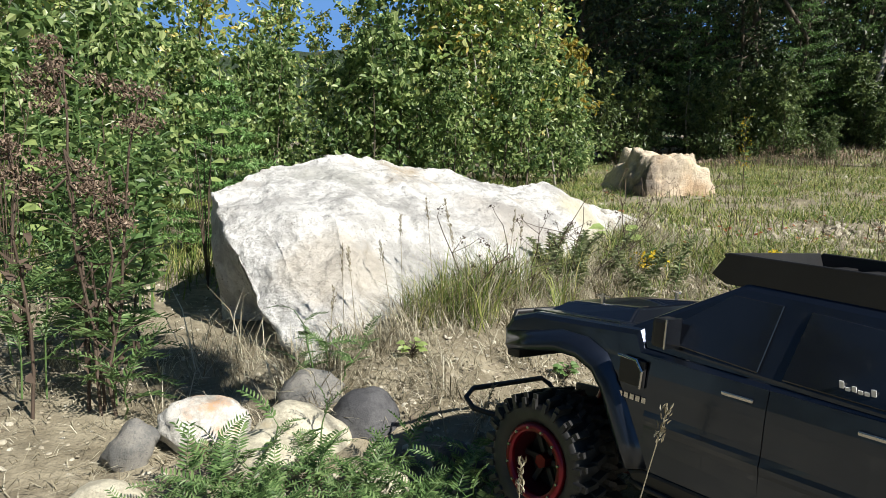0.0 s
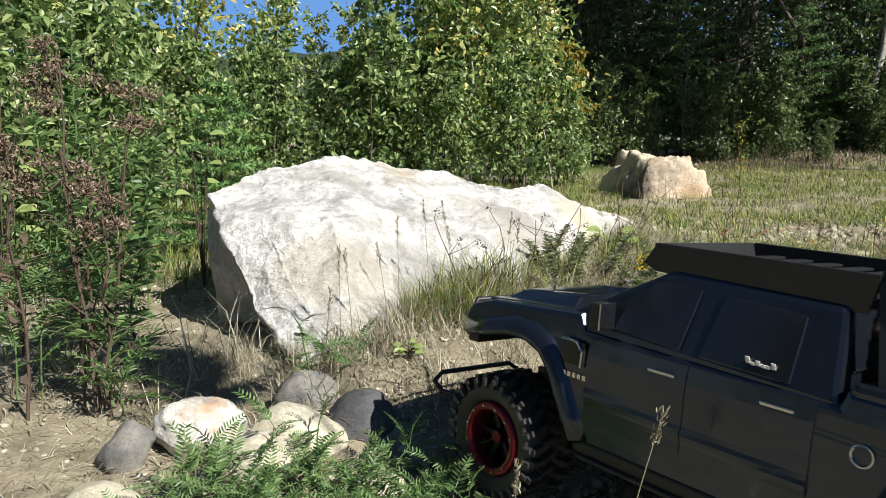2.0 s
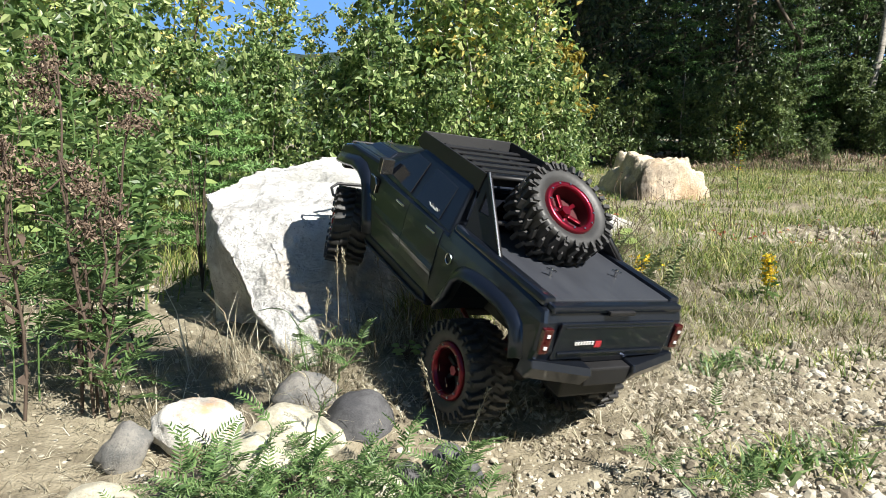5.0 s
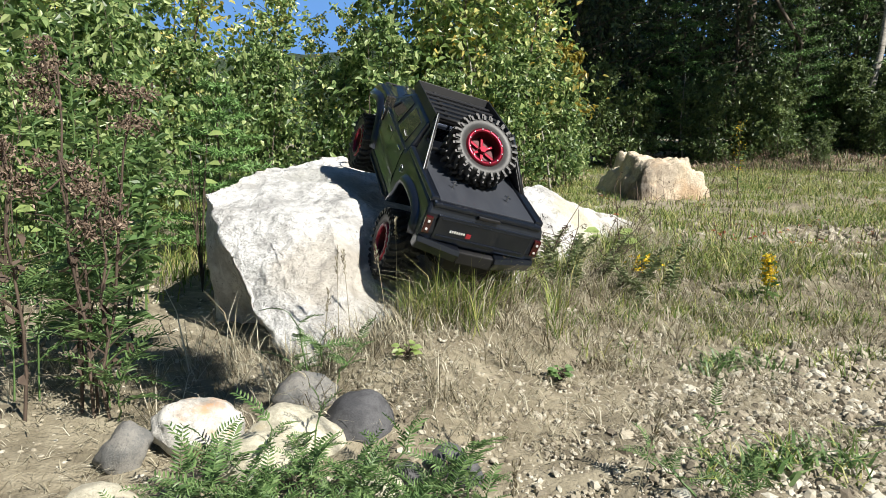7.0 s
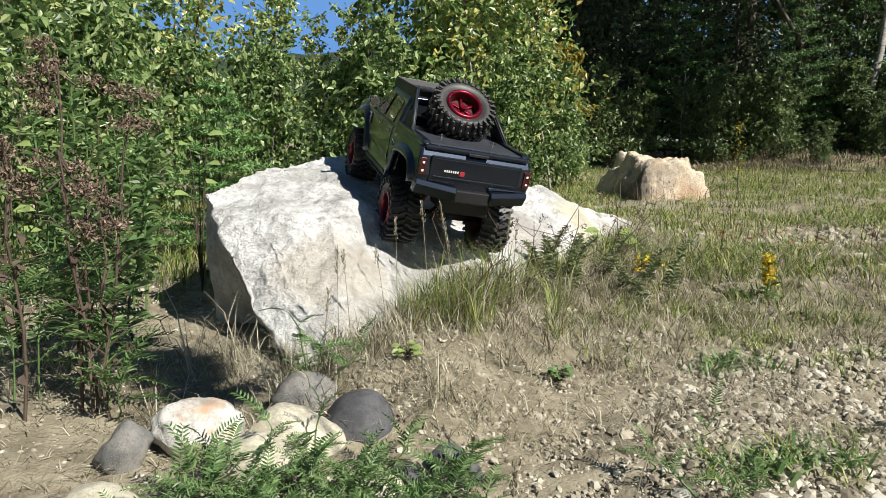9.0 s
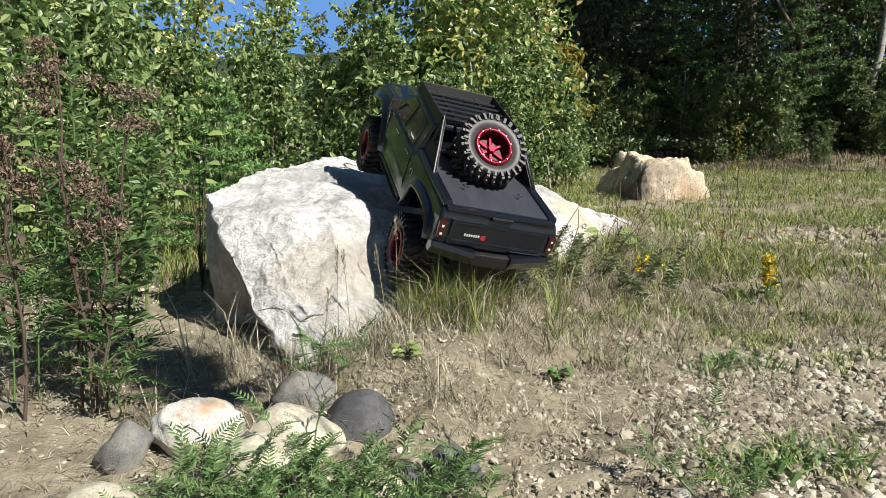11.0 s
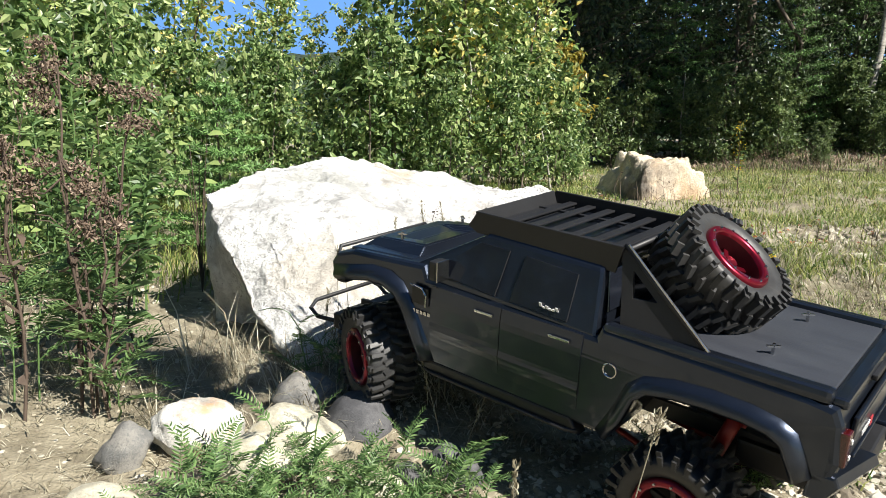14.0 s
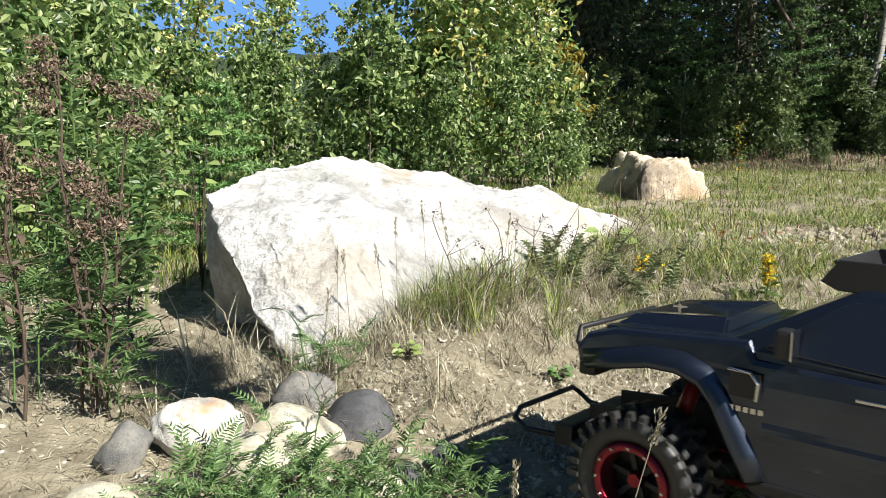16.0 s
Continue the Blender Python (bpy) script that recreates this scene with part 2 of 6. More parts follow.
def blades(P, H, lean, width, rng, bend=0.35):
    """Grass blades: two-segment tapering strips that bend over."""
    n = len(P)
    a = rng.uniform(0, 2 * np.pi, n)
    out = np.stack([np.cos(a), np.sin(a), np.zeros(n)], 1)
    side = np.stack([-np.sin(a + rng.normal(0, 0.6, n)), np.cos(a), np.zeros(n)], 1)
    H = H.reshape(-1, 1)
    lean = np.asarray(lean).reshape(-1, 1)
    w = np.asarray(width).reshape(-1, 1) * np.ones((n, 1))
    z = np.array([0, 0, 1.0])
    m = P + z * H * 0.55 + out * H * lean * 0.45
    t = P + z * H * (1 - bend * lean) + out * H * lean * 1.25
    v = np.stack([P - side * w / 2, P + side * w / 2, m + side * w * 0.4, m - side * w * 0.4, t], 1).reshape(-1, 3)
    k = np.arange(n)[:, None] * 5
    return v, (k + [0, 1, 2, 3]).tolist() + (k + [3, 2, 4]).tolist()


def tube(points, radii, sides=5):
    """A tapering tube along points."""
    p = np.asarray(points, float)
    r = np.ones(len(p)) * radii if np.isscalar(radii) else np.asarray(radii, float)
    d = unit(np.gradient(p, axis=0))
    ref = np.array([0.31, 0.17, 0.93]) if abs(d[0][2]) < 0.8 else np.array([1.0, 0.1, 0.0])
    a = unit(np.cross(d, ref))
    b = np.cross(d, a)
    t = np.linspace(0, 2 * np.pi, sides, endpoint=False)
    ring = (a[:, None] * np.cos(t)[None, :, None] + b[:, None] * np.sin(t)[None, :, None]) * r[:, None, None]
    v = (p[:, None] + ring).reshape(-1, 3)
    f = []
    for i in range(len(p) - 1):
        for j in range(sides):
            k = (j + 1) % sides
            f.append([i * sides + j, i * sides + k, (i + 1) * sides + k, (i + 1) * sides + j])
    return v, f


def box(sx, sy, sz, at=(0, 0, 0), bevel=0.0, turn=None):
    bm = bmesh.new()
    bmesh.ops.create_cube(bm, size=1.0)
    bmesh.ops.scale(bm, vec=(sx, sy, sz), verts=bm.verts)
    if bevel:
        bmesh.ops.bevel(bm, geom=bm.edges[:], offset=bevel, segments=2, affect="EDGES", profile=0.6)
    bmesh.ops.transform(bm, matrix=Matrix.Translation(at) @ (turn or Matrix()), verts=bm.verts)
    return bm


def merge(*bms):
    """Joins bmeshes into the first."""
    out = bms[0]
    for b in bms[1:]:
        me = bpy.data.meshes.new("tmp")
        b.to_mesh(me)
        b.free()
        out.from_mesh(me)
        bpy.data.meshes.remove(me)
    return out


def tube_bm(points, radius, sides=8):
    v, f = tube(points, radius, sides)
    bm = bmesh.new()
    vs = [bm.verts.new(q) for q in v]
    for q in f:
        bm.faces.new([vs[i] for i in q])
    bm.faces.new(vs[:sides])
    bm.faces.new(vs[-sides:])
    return bm


def extrude(profile, y0, y1, bevel=0.0):
    """A side outline of (x, z) pairs, made solid from y0 to y1."""
    bm = bmesh.new()
    a = [bm.verts.new((x, y0, z)) for x, z in profile]
    b = [bm.verts.new((x, y1, z)) for x, z in profile]
    n = len(a)
    fa, fb = bm.faces.new(a), bm.faces.new(b[::-1])
    for i in range(n):
        bm.faces.new((a[i], b[i], b[(i + 1) % n], a[(i + 1) % n]))
    bmesh.ops.recalc_face_normals(bm, faces=bm.faces)
    if bevel:
        bmesh.ops.bevel(bm, geom=list({e for fc in (fa, fb) for e in fc.edges}), offset=bevel, segments=2, affect="EDGES", profile=0.5)
    return bm


def smooth01(a, lo, hi):
    t = np.clip((a - lo) / (hi - lo), 0, 1)
    return t * t * (3 - 2 * t)


# ---- ground ----


def ground_z(x, y):
    """Height of the ground: level where the truck starts, a low mound under the boulder, a slow rise to the wood."""
    x, y = np.asarray(x, float), np.asarray(y, float)
    q = y - 1.26 * np.clip(x, 0.0, 0.6)
    mound = (0.085 - 0.06 * smooth01(-x, 0.1, 0.3)) * smooth01(q, 0.75, 1.35)
    rise = 0.0105 * np.clip(y - 1.7, 0, 60)
    rise = rise + 0.27 * smooth01(y, 7.4, 10.6) * smooth01(x, 2.4, 5.6)
    rough = 0.006 * np.sin(9 * x + 2.1 * y) * np.sin(7 * y - 3 * x) + 0.003 * np.sin(23 * x - 11 * y) * np.sin(19 * y + 5 * x)
    return mound + rise + rough


def spaced(fine, lo, hi, far):
    a = list(np.arange(lo, hi, fine))
    s = fine
    while a[-1] < far:
        s *= 1.12
        a.append(a[-1] + s)
    s = fine
    while a[0] > -far:
        s *= 1.12
        a.insert(0, a[0] - s)
    return np.array(a)


def build_ground():
    xs, ys = spaced(0.025, -1.5, 2.0, 400), spaced(0.025, 0.3, 3.5, 400)
    X, Y = np.meshgrid(xs, ys)
    rng = np.random.default_rng(3)
    near = np.exp(-((X / 6) ** 2 + ((Y - 2) / 6) ** 2))
    Z = ground_z(X, Y) + rng.normal(0, 0.0035, X.shape) * near
    v = np.stack([X, Y, Z], -1).reshape(-1, 3)
    w = len(xs)
    i = (np.arange(len(ys) - 1)[:, None] * w + np.arange(w - 1)[None]).reshape(-1, 1)
    f = i + [0, 1, w + 1, w]
    ob = new("ground", mesh_from("ground", v, f, M_SOIL, True))
    tagged(ob, "sandy gravelly ground with dry soil and low weeds", "ground", kind="structure")


build_ground()

# ---- rocks ----


def fractal(p, freq, octaves, seed):
    q = Vector((p[0] * freq + seed, p[1] * freq - seed, p[2] * freq + 2 * seed))
    return noise.fractal(q, 0.9, 2.1, octaves)


def build_boulder():
    """A long slab-sided boulder, lofted from its left end to its tip: foot, bulge, shoulder, ridge, back and underside at each station."""
    stations = [
        # foot, bulge, shoulder, ridge
        ((-0.232, 1.245, 0.030), (-0.385, 1.41, 0.115), (-0.472, 1.55, 0.235), (-0.545, 1.70, 0.308)),
        ((-0.190, 1.25, 0.035), (-0.305, 1.40, 0.168), (-0.39, 1.55, 0.274), (-0.480, 2.02, 0.360)),
        ((-0.14, 1.31, 0.050), (-0.19, 1.40, 0.172), (-0.24, 1.54, 0.278), (-0.345, 2.20, 0.386)),
        ((-0.02, 1.46, 0.050), (-0.059, 1.580, 0.146), (-0.087, 1.705, 0.238), (-0.150, 2.30, 0.352)),
        ((0.11, 1.55, 0.055), (0.081, 1.61, 0.158), (0.076, 1.78, 0.222), (0.122, 2.40, 0.305)),
        ((0.31, 1.90, 0.060), (0.285, 1.97, 0.138), (0.27, 2.12, 0.196), (0.285, 2.50, 0.284)),
        ((0.53, 2.34, 0.070), (0.51, 2.40, 0.115), (0.51, 2.48, 0.150), (0.560, 2.65, 0.190)),
        ((0.70, 2.74, 0.070), (0.71, 2.77, 0.090), (0.72, 2.80, 0.105), (0.745, 2.86, 0.122)),
    ]
    rings = []
    for k, (a, b, c, d) in enumerate(stations):
        a, b, c, d = (np.array(q) for q in (a, b, c, d))
        out = 0.10 if k < 7 else 0.02
        back = d + [0.02, 0.14 * (1 - k / 9), -0.05]
        rings.append([a + [0.02, 0.06, -0.22], a + [0.0, 0.012, -0.03], a, b, c, (c + d) / 2 + [0, 0, 0.006], d, back, back + [0, out, -0.34]])
    rings = np.array(rings)
    # the blunt left end, drawn in and down to the ground
    first = rings[0].copy()
    cap = first.copy()
    cap[:, 2] = np.minimum(first[:, 2], 0.0) - 0.10
    cap[0:3] += [0.08, 0.13, 0]
    cap[3] += [0.11, 0.13, 0]
    cap[4] += [0.09, 0.08, 0]
    tip = rings[-1] * 0.4 + rings[-1].mean(0) * 0.6 + np.array([0.02, 0.02, -0.03])
    rings = np.concatenate([cap[None], rings, tip[None]])
    U = np.concatenate([np.linspace(0, 1, 26, endpoint=False), 1 + np.linspace(0, 1, 260) * (len(rings) - 2)])
    Vv = np.concatenate([np.linspace(0, 2, 22, endpoint=False), np.linspace(2, 6, 130, endpoint=False), np.linspace(6, 8, 16)])

    def sample(arr, t):
        i = np.clip(np.floor(t).astype(int), 0, arr.shape[0] - 2)
        w = (t - i)
        w = (0.55 * w + 0.45 * (w * w * (3 - 2 * w)))
        w = w.reshape((-1,) + (1,) * (arr.ndim - 1))
        return arr[i] * (1 - w) + arr[i + 1] * w

    g = sample(rings, U)
    g = sample(np.swapaxes(g, 0, 1), Vv)  # v, u, 3
    g = np.swapaxes(g, 0, 1)
    nu, nv = g.shape[:2]
    du, dv = np.gradient(g, axis=0), np.gradient(g, axis=1)
    nrm = unit(np.cross(du, dv))
    v = g.reshape(-1, 3).copy()
    nn = nrm.reshape(-1, 3)
    for i in range(len(v)):
        p = v[i]
        d = 0.020 * fractal(p, 4.0, 3, 3.1) + 0.009 * fractal(p, 12.0, 4, 8.3) + 0.0032 * fractal(p, 48.0, 3, 1.7)
        d += 0.012 * (0.3 - abs(fractal(p, 6.5, 2, 5.9))) + 0.0045 * (0.3 - abs(fractal(p, 21.0, 2, 2.6)))
        ledge = noise.noise(Vector((p[0] * 3.3 + p[2] * 5, p[1] * 2.2 - p[2] * 6, 5.0)))
        d += 0.010 * (1 if ledge > 0.12 else 0) * min(1, (ledge - 0.12) * 12 if ledge > 0.12 else 0)
        v[i] = p - nn[i] * d
    i = (np.arange(nu - 1)[:, None] * nv + np.arange(nv - 1)[None]).reshape(-1, 1)
    f = (i + [0, 1, nv + 1, nv]).tolist()
    f.append([k for k in range(nv)])
    f.append([(nu - 1) * nv + k for k in range(nv)][::-1])
    me = mesh_from("boulder", v, f, M_BOULDER, True)
    bm = bmesh.new()
    bm.from_mesh(me)
    bmesh.ops.recalc_face_normals(bm, faces=bm.faces)
    bm.to_mesh(me)
    bm.free()
    ob = new("boulder", me)
    tagged(ob, "long white quartz boulder with grey and ochre stains on dry ground", "boulder")


build_boulder()


def stone(name, label, at, size, mat, seed, rough=0.12, turn=(0, 0, 0), cuts=0, detail=4, category="stone", freq=1.3, planes=(), crag=0.0):
    """A stone: a ball cut by a few planes, drawn out to its size and roughened."""
    rng = random.Random(seed)
    bm = bmesh.new()
    bmesh.ops.create_icosphere(bm, subdivisions=detail, radius=1.0)
    planes = [(Vector(q).normalized(), d) for q, d in planes] + [(Vector((rng.gauss(0, 1), rng.gauss(0, 1), rng.gauss(0, 0.8))).normalized(), rng.uniform(0.55, 0.85)) for _ in range(cuts)]
    for v in bm.verts:
        p = v.co
        for nrm, d in planes:
            over = p.dot(nrm) - d
            if over > 0:
                p -= nrm * over * 0.98
        k = 1 + rough * noise.fractal(p * freq + Vector((seed, 0, 0)), 0.8, 2.1, 4) + 0.25 * rough * noise.noise(p * 9 + Vector((0, seed, 0)))
        if crag:
            d = noise.voronoi(p * 2.6 + Vector((0.3 * noise.noise(p * 3), seed, 0)))[0]
            k -= crag * max(0.0, 0.16 - (d[1] - d[0])) / 0.16 - crag * 0.4 * noise.cell(p * 2.1 + Vector((seed, 0, 0)))
        v.co = Vector((p.x * size[0] * k, p.y * size[1] * k, p.z * size[2] * k))
    me = bpy.data.meshes.new(name)
    bm.to_mesh(me)
    bm.free()
    me.materials.append(mat)
    me.polygons.foreach_set("use_smooth", [True] * len(me.polygons))
    ob = new(name, me)
    ob.matrix_world = pose(*at, *turn)
    return tagged(ob, label, category)


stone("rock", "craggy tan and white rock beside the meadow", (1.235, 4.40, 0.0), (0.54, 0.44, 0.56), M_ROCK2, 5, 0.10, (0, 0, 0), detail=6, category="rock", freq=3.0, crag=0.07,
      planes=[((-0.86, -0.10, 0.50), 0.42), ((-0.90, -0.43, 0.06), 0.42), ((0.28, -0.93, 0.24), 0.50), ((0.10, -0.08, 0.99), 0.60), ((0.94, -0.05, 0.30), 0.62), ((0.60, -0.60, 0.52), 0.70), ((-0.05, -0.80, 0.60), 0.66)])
stone("cobble", "rounded white cobble with an orange patch", (-0.343, 0.985, 0.028), (0.064, 0.05, 0.041), M_COBBLE_W, 12, 0.16, (0, 6, 15))
stone("cobble", "rounded cream-white cobble under vetch leaves", (-0.205, 0.945, 0.028), (0.082, 0.050, 0.043), M_COBBLE_Y, 13, 0.12, (0, 12, -10), cuts=2)
stone("cobble", "small cream cobble half hidden by leaves", (-0.235, 0.885, 0.022), (0.055, 0.04, 0.038), M_COBBLE_Y, 14, 0.12)
stone("cobble", "dark grey rounded cobble", (-0.118, 0.99, 0.024), (0.050, 0.052, 0.056), M_COBBLE_D, 15, 0.08, (0, 15, 20))
stone("cobble", "mid-grey angular cobble behind the white ones", (-0.205, 1.075, 0.035), (0.052, 0.045, 0.045), M_COBBLE_G, 16, 0.12, cuts=4)
stone("cobble", "grey-green flat cobble leaning in the soil", (-0.425, 0.93, 0.01), (0.036, 0.03, 0.05), M_COBBLE_G, 17, 0.12, (0, 25, 0), cuts=3)
stone("cobble", "dark oval cobble in the gravel", (0.005, 0.90, 0.012), (0.026, 0.024, 0.028), M_COBBLE_D, 18, 0.08)
stone("cobble", "small dark cobble in the gravel", (-0.045, 0.875, 0.006), (0.022, 0.02, 0.018), M_COBBLE_D, 19, 0.1)
stone("cobble", "small dark cobble under green leaves", (0.03, 0.875, 0.008), (0.02, 0.02, 0.022), M_COBBLE_D, 20, 0.1)
stone("cobble", "cream flat cobble at the edge of the gravel", (-0.075, 0.845, 0.004), (0.03, 0.025, 0.018), M_COBBLE_Y, 22, 0.1)
stone("cobble", "pale cobble under vetch leaves", (-0.40, 0.80, 0.0), (0.05, 0.04, 0.03), M_COBBLE_Y, 23, 0.1, cuts=3)

# ---- the model truck: x forward, y to its left, z up from the ground under it ----
truck = new("model_truck")
tagged(truck, "dark blue-black remote-controlled crawler pickup with red beadlock wheels", "model truck")


def arc(cx, cz, r, a0, a1, n):
    return [(cx + r * math.cos(radians(a0 + (a1 - a0) * i / n)), cz + r * math.sin(radians(a0 + (a1 - a0) * i / n))) for i in range(n + 1)]


FX, RX = 0.255, -0.205


def taper(bm, z0, k):
    """Leans the flanks inwards above z0."""
    for v in bm.verts:
        if v.co.z > z0:
            v.co.y *= 1 - k * (v.co.z - z0)
    return bm


FRONT_ARCH = [(0.312, 0.190), (0.282, 0.195), (0.246, 0.203), (0.218, 0.203), (0.197, 0.195), (0.184, 0.180), (0.172, 0.157), (0.160, 0.135), (0.149, 0.116)]
REAR_ARCH = [(-0.124, 0.114), (-0.139, 0.140), (-0.150, 0.170), (-0.165, 0.183), (-0.193, 0.188), (-0.225, 0.190), (-0.258, 0.190), (-0.281, 0.187), (-0.295, 0.180), (-0.303, 0.163), (-0.310, 0.147)]


def door_skin(x0, x1, s):
    """A pressed door panel: a soft slanting crease, tucked in below it and leaning in above the belt."""
    xs = np.linspace(x0, x1, 9)
    zs = np.array([0.126, 0.136, 0.146, 0.151, 0.155, 0.159, 0.163, 0.167, 0.172, 0.182, 0.195, 0.204, 0.212, 0.2195])
    bm = bmesh.new()
    rows = []
    for x in xs:
        crease = 0.159 + 0.05 * (x - 0.03)
        row = []
        for z in zs:
            y = 0.1232 + 0.0019 * math.exp(-((z - crease) / 0.0055) ** 2) - 0.05 * max(0.0, crease - z) - 0.144 * max(0.0, z - 0.2)
            row.append(bm.verts.new((x, s * y, z)))
        rows.append(row)
    for a, b in zip(rows, rows[1:]):
        for k in range(len(zs) - 1):
            bm.faces.new((a[k], b[k], b[k + 1], a[k + 1]))
    rim = [e for e in bm.edges if e.is_boundary]
    new_edges = bmesh.ops.extrude_edge_only(bm, edges=rim)["geom"]
    for v in new_edges:
        if isinstance(v, bmesh.types.BMVert):
            v.co.y = s * 0.1165
    return bm


def build_body():
    profile = ([(-0.338, 0.150), (-0.345, 0.175), (-0.341, 0.212), (-0.334, 0.226), (-0.31, 0.229), (-0.100, 0.234), (-0.096, 0.222), (0.148, 0.227), (0.156, 0.242), (0.29, 0.233), (0.322, 0.223), (0.332, 0.208), (0.328, 0.192)]
               + FRONT_ARCH + [(0.138, 0.112), (-0.118, 0.112)] + REAR_ARCH)
    body = taper(extrude(profile, -0.122, 0.122, 0.006), 0.2, 1.2)
    shell = part("body_shell", body, M_PAINT, truck, "dark metallic blue-grey painted shell")
    # cab above the belt line: belt outline to roof outline
    bm = bmesh.new()
    belt = [(-0.0955, 0.117, 0.214), (0.192, 0.115, 0.221), (0.192, -0.115, 0.221), (-0.0955, -0.117, 0.214)]
    low = [(-0.095, 0.1165, 0.222), (0.186, 0.113, 0.234), (0.186, -0.113, 0.234), (-0.095, -0.1165, 0.222)]
    top = [(-0.086, 0.093, 0.290), (0.074, 0.091, 0.296), (0.074, -0.091, 0.296), (-0.086, -0.093, 0.290)]
    roof = [(-0.080, 0.080, 0.297), (0.062, 0.078, 0.303), (0.062, -0.078, 0.303), (-0.080, -0.080, 0.297)]
    rings = [[bm.verts.new(q) for q in r] for r in (belt, low, top, roof)]
    for a, b in zip(rings, rings[1:]):
        for i in range(4):
            bm.faces.new((a[i], a[(i + 1) % 4], b[(i + 1) % 4], b[i]))
    bm.faces.new(rings[-1])
    bm.faces.new(rings[0][::-1])
    bmesh.ops.bevel(bm, geom=[e for e in bm.edges if max(v.co.z for v in e.verts) > 0.26], offset=0.005, segments=2, affect="EDGES", profile=0.6)
    cab = part("cab", bm, M_PAINT, truck, "dark metallic painted cab")

    def pane(name, corners, off, mat=M_GLASS, parent=cab, thick=0.002, inset=0.0):
        c = [Vector(q) for q in corners]
        nrm = (c[1] - c[0]).cross(c[2] - c[0]).normalized()
        b = bmesh.new()
        lo = [b.verts.new(q + nrm * off) for q in c]
        hi = [b.verts.new(q + nrm * (off + thick)) for q in c]
        k = len(c)
        b.faces.new(hi)
        b.faces.new(lo[::-1])
        for i in range(k):
            b.faces.new((lo[i], lo[(i + 1) % k], hi[(i + 1) % k], hi[i]))
        bmesh.ops.bevel(b, geom=[e for e in b.edges], offset=0.0007, segments=1, affect="EDGES")
        return part(name, b, mat, parent)

    for s in (1, -1):
        def side(x, t):  # on the cab's flank, t from sill to roof
            return Vector((x, s * (0.1163 - 0.0245 * t), 0.2245 + 0.004 * (x - 0.03) / 0.12 + 0.067 * t))
        fw = [side(0.146, 0.12), side(0.042, 0.06), side(0.036, 0.88), side(0.080, 0.88)]
        rw = [side(0.022, 0.06), side(-0.058, 0.06), side(-0.058, 0.84), side(0.014, 0.88)]
        for q in (fw, rw):
            pane("side_window", q if s > 0 else q[::-1], 0.0005)
        # door skins, a little proud of the shell, with gaps between
        for name, x0, x1 in (("front_door", 0.138, 0.0285), ("rear_door", 0.0275, -0.082)):
            door = part(name, door_skin(x0, x1, s), M_PAINT, truck)
            hx = 0.052 if name == "front_door" else -0.054
            part("door_handle", box(0.028, 0.0035, 0.0036, (hx, s * 0.1238, 0.2085), 0.0012), M_CHROME, door, "bright door handle")
        # flares over the wheels
        for name, pts, cx, cz, grow in (("front_flare", FRONT_ARCH, 0.245, 0.10, 0.020), ("rear_flare", REAR_ARCH, -0.22, 0.10, 0.018)):
            outer = []
            for x, z in pts:
                d = math.hypot(x - cx, z - cz)
                outer.append((x + (x - cx) / d * grow, z + (z - cz) / d * grow))
            b = bmesh.new()
            rows = []
            for (x, z), (xo, zo) in zip(pts, outer):
                rows.append([b.verts.new((x, s * 0.112, z - 0.001)), b.verts.new((x, s * 0.131, z - 0.001)), b.verts.new((x * 0.75 + xo * 0.25, s * 0.1325, z * 0.75 + zo * 0.25)), b.verts.new((xo, s * 0.1215, zo)), b.verts.new((xo, s * 0.112, zo))])
            for p, q in zip(rows, rows[1:]):
                for i in range(5):
                    b.faces.new((p[i], p[(i + 1) % 5], q[(i + 1) % 5], q[i]))
            b.faces.new(rows[0])
            b.faces.new(rows[-1][::-1])
            part(name, b, M_PAINT, truck, smooth=True)
        # mirror on a short arm
        mir = part("mirror", box(0.014, 0.022, 0.026, (0.122, s * 0.128, 0.247), 0.004), M_BLACK, truck, "black door mirror")
        part("mirror_edge", box(0.002, 0.0225, 0.0265, (0.1145, s * 0.128, 0.247), 0.0008), M_CHROME, mir)
        # fender vent: a bright hooked outline round a dark recess
        vent = part("fender_vent", box(0.028, 0.003, 0.024, (0.155, s * 0.1235, 0.203), 0.001), M_BLACK, truck)
        ring = [(0.144, s * 0.126, 0.190), (0.143, s * 0.126, 0.206), (0.150, s * 0.126, 0.215), (0.170, s * 0.126, 0.216)]
        part("vent_trim", tube_bm([Vector(q) for q in ring], 0.0016, 6), M_CHROME, vent)
        # a row of small bars where a badge stands
        for i in range(5):
            part("badge_bar", box(0.0045, 0.001, 0.005, (0.166 - i * 0.0065, s * 0.1232, 0.180), 0), M_CHROME, truck)
        # fuel cap ring
        b = bmesh.new()
        ringp = [Vector((-0.118 + 0.0078 * math.cos(a), s * 0.1232, 0.191 + 0.0078 * math.sin(a))) for a in np.linspace(0, 2 * math.pi, 21)]
        part("fuel_cap", merge(b, tube_bm(ringp, 0.0010, 5)), M_CHROME, truck, "bright ring of the fuel cap")
        # rocker guard: stepped bar under the doors
        prof = [(0.140, 0.098), (0.150, 0.112), (0.135, 0.118), (-0.075, 0.118), (-0.088, 0.100)]
        y0, y1 = (0.104, 0.124) if s > 0 else (-0.124, -0.104)
        part("rock_slider", extrude(prof, y0, y1, 0.003), M_BLACK, truck)
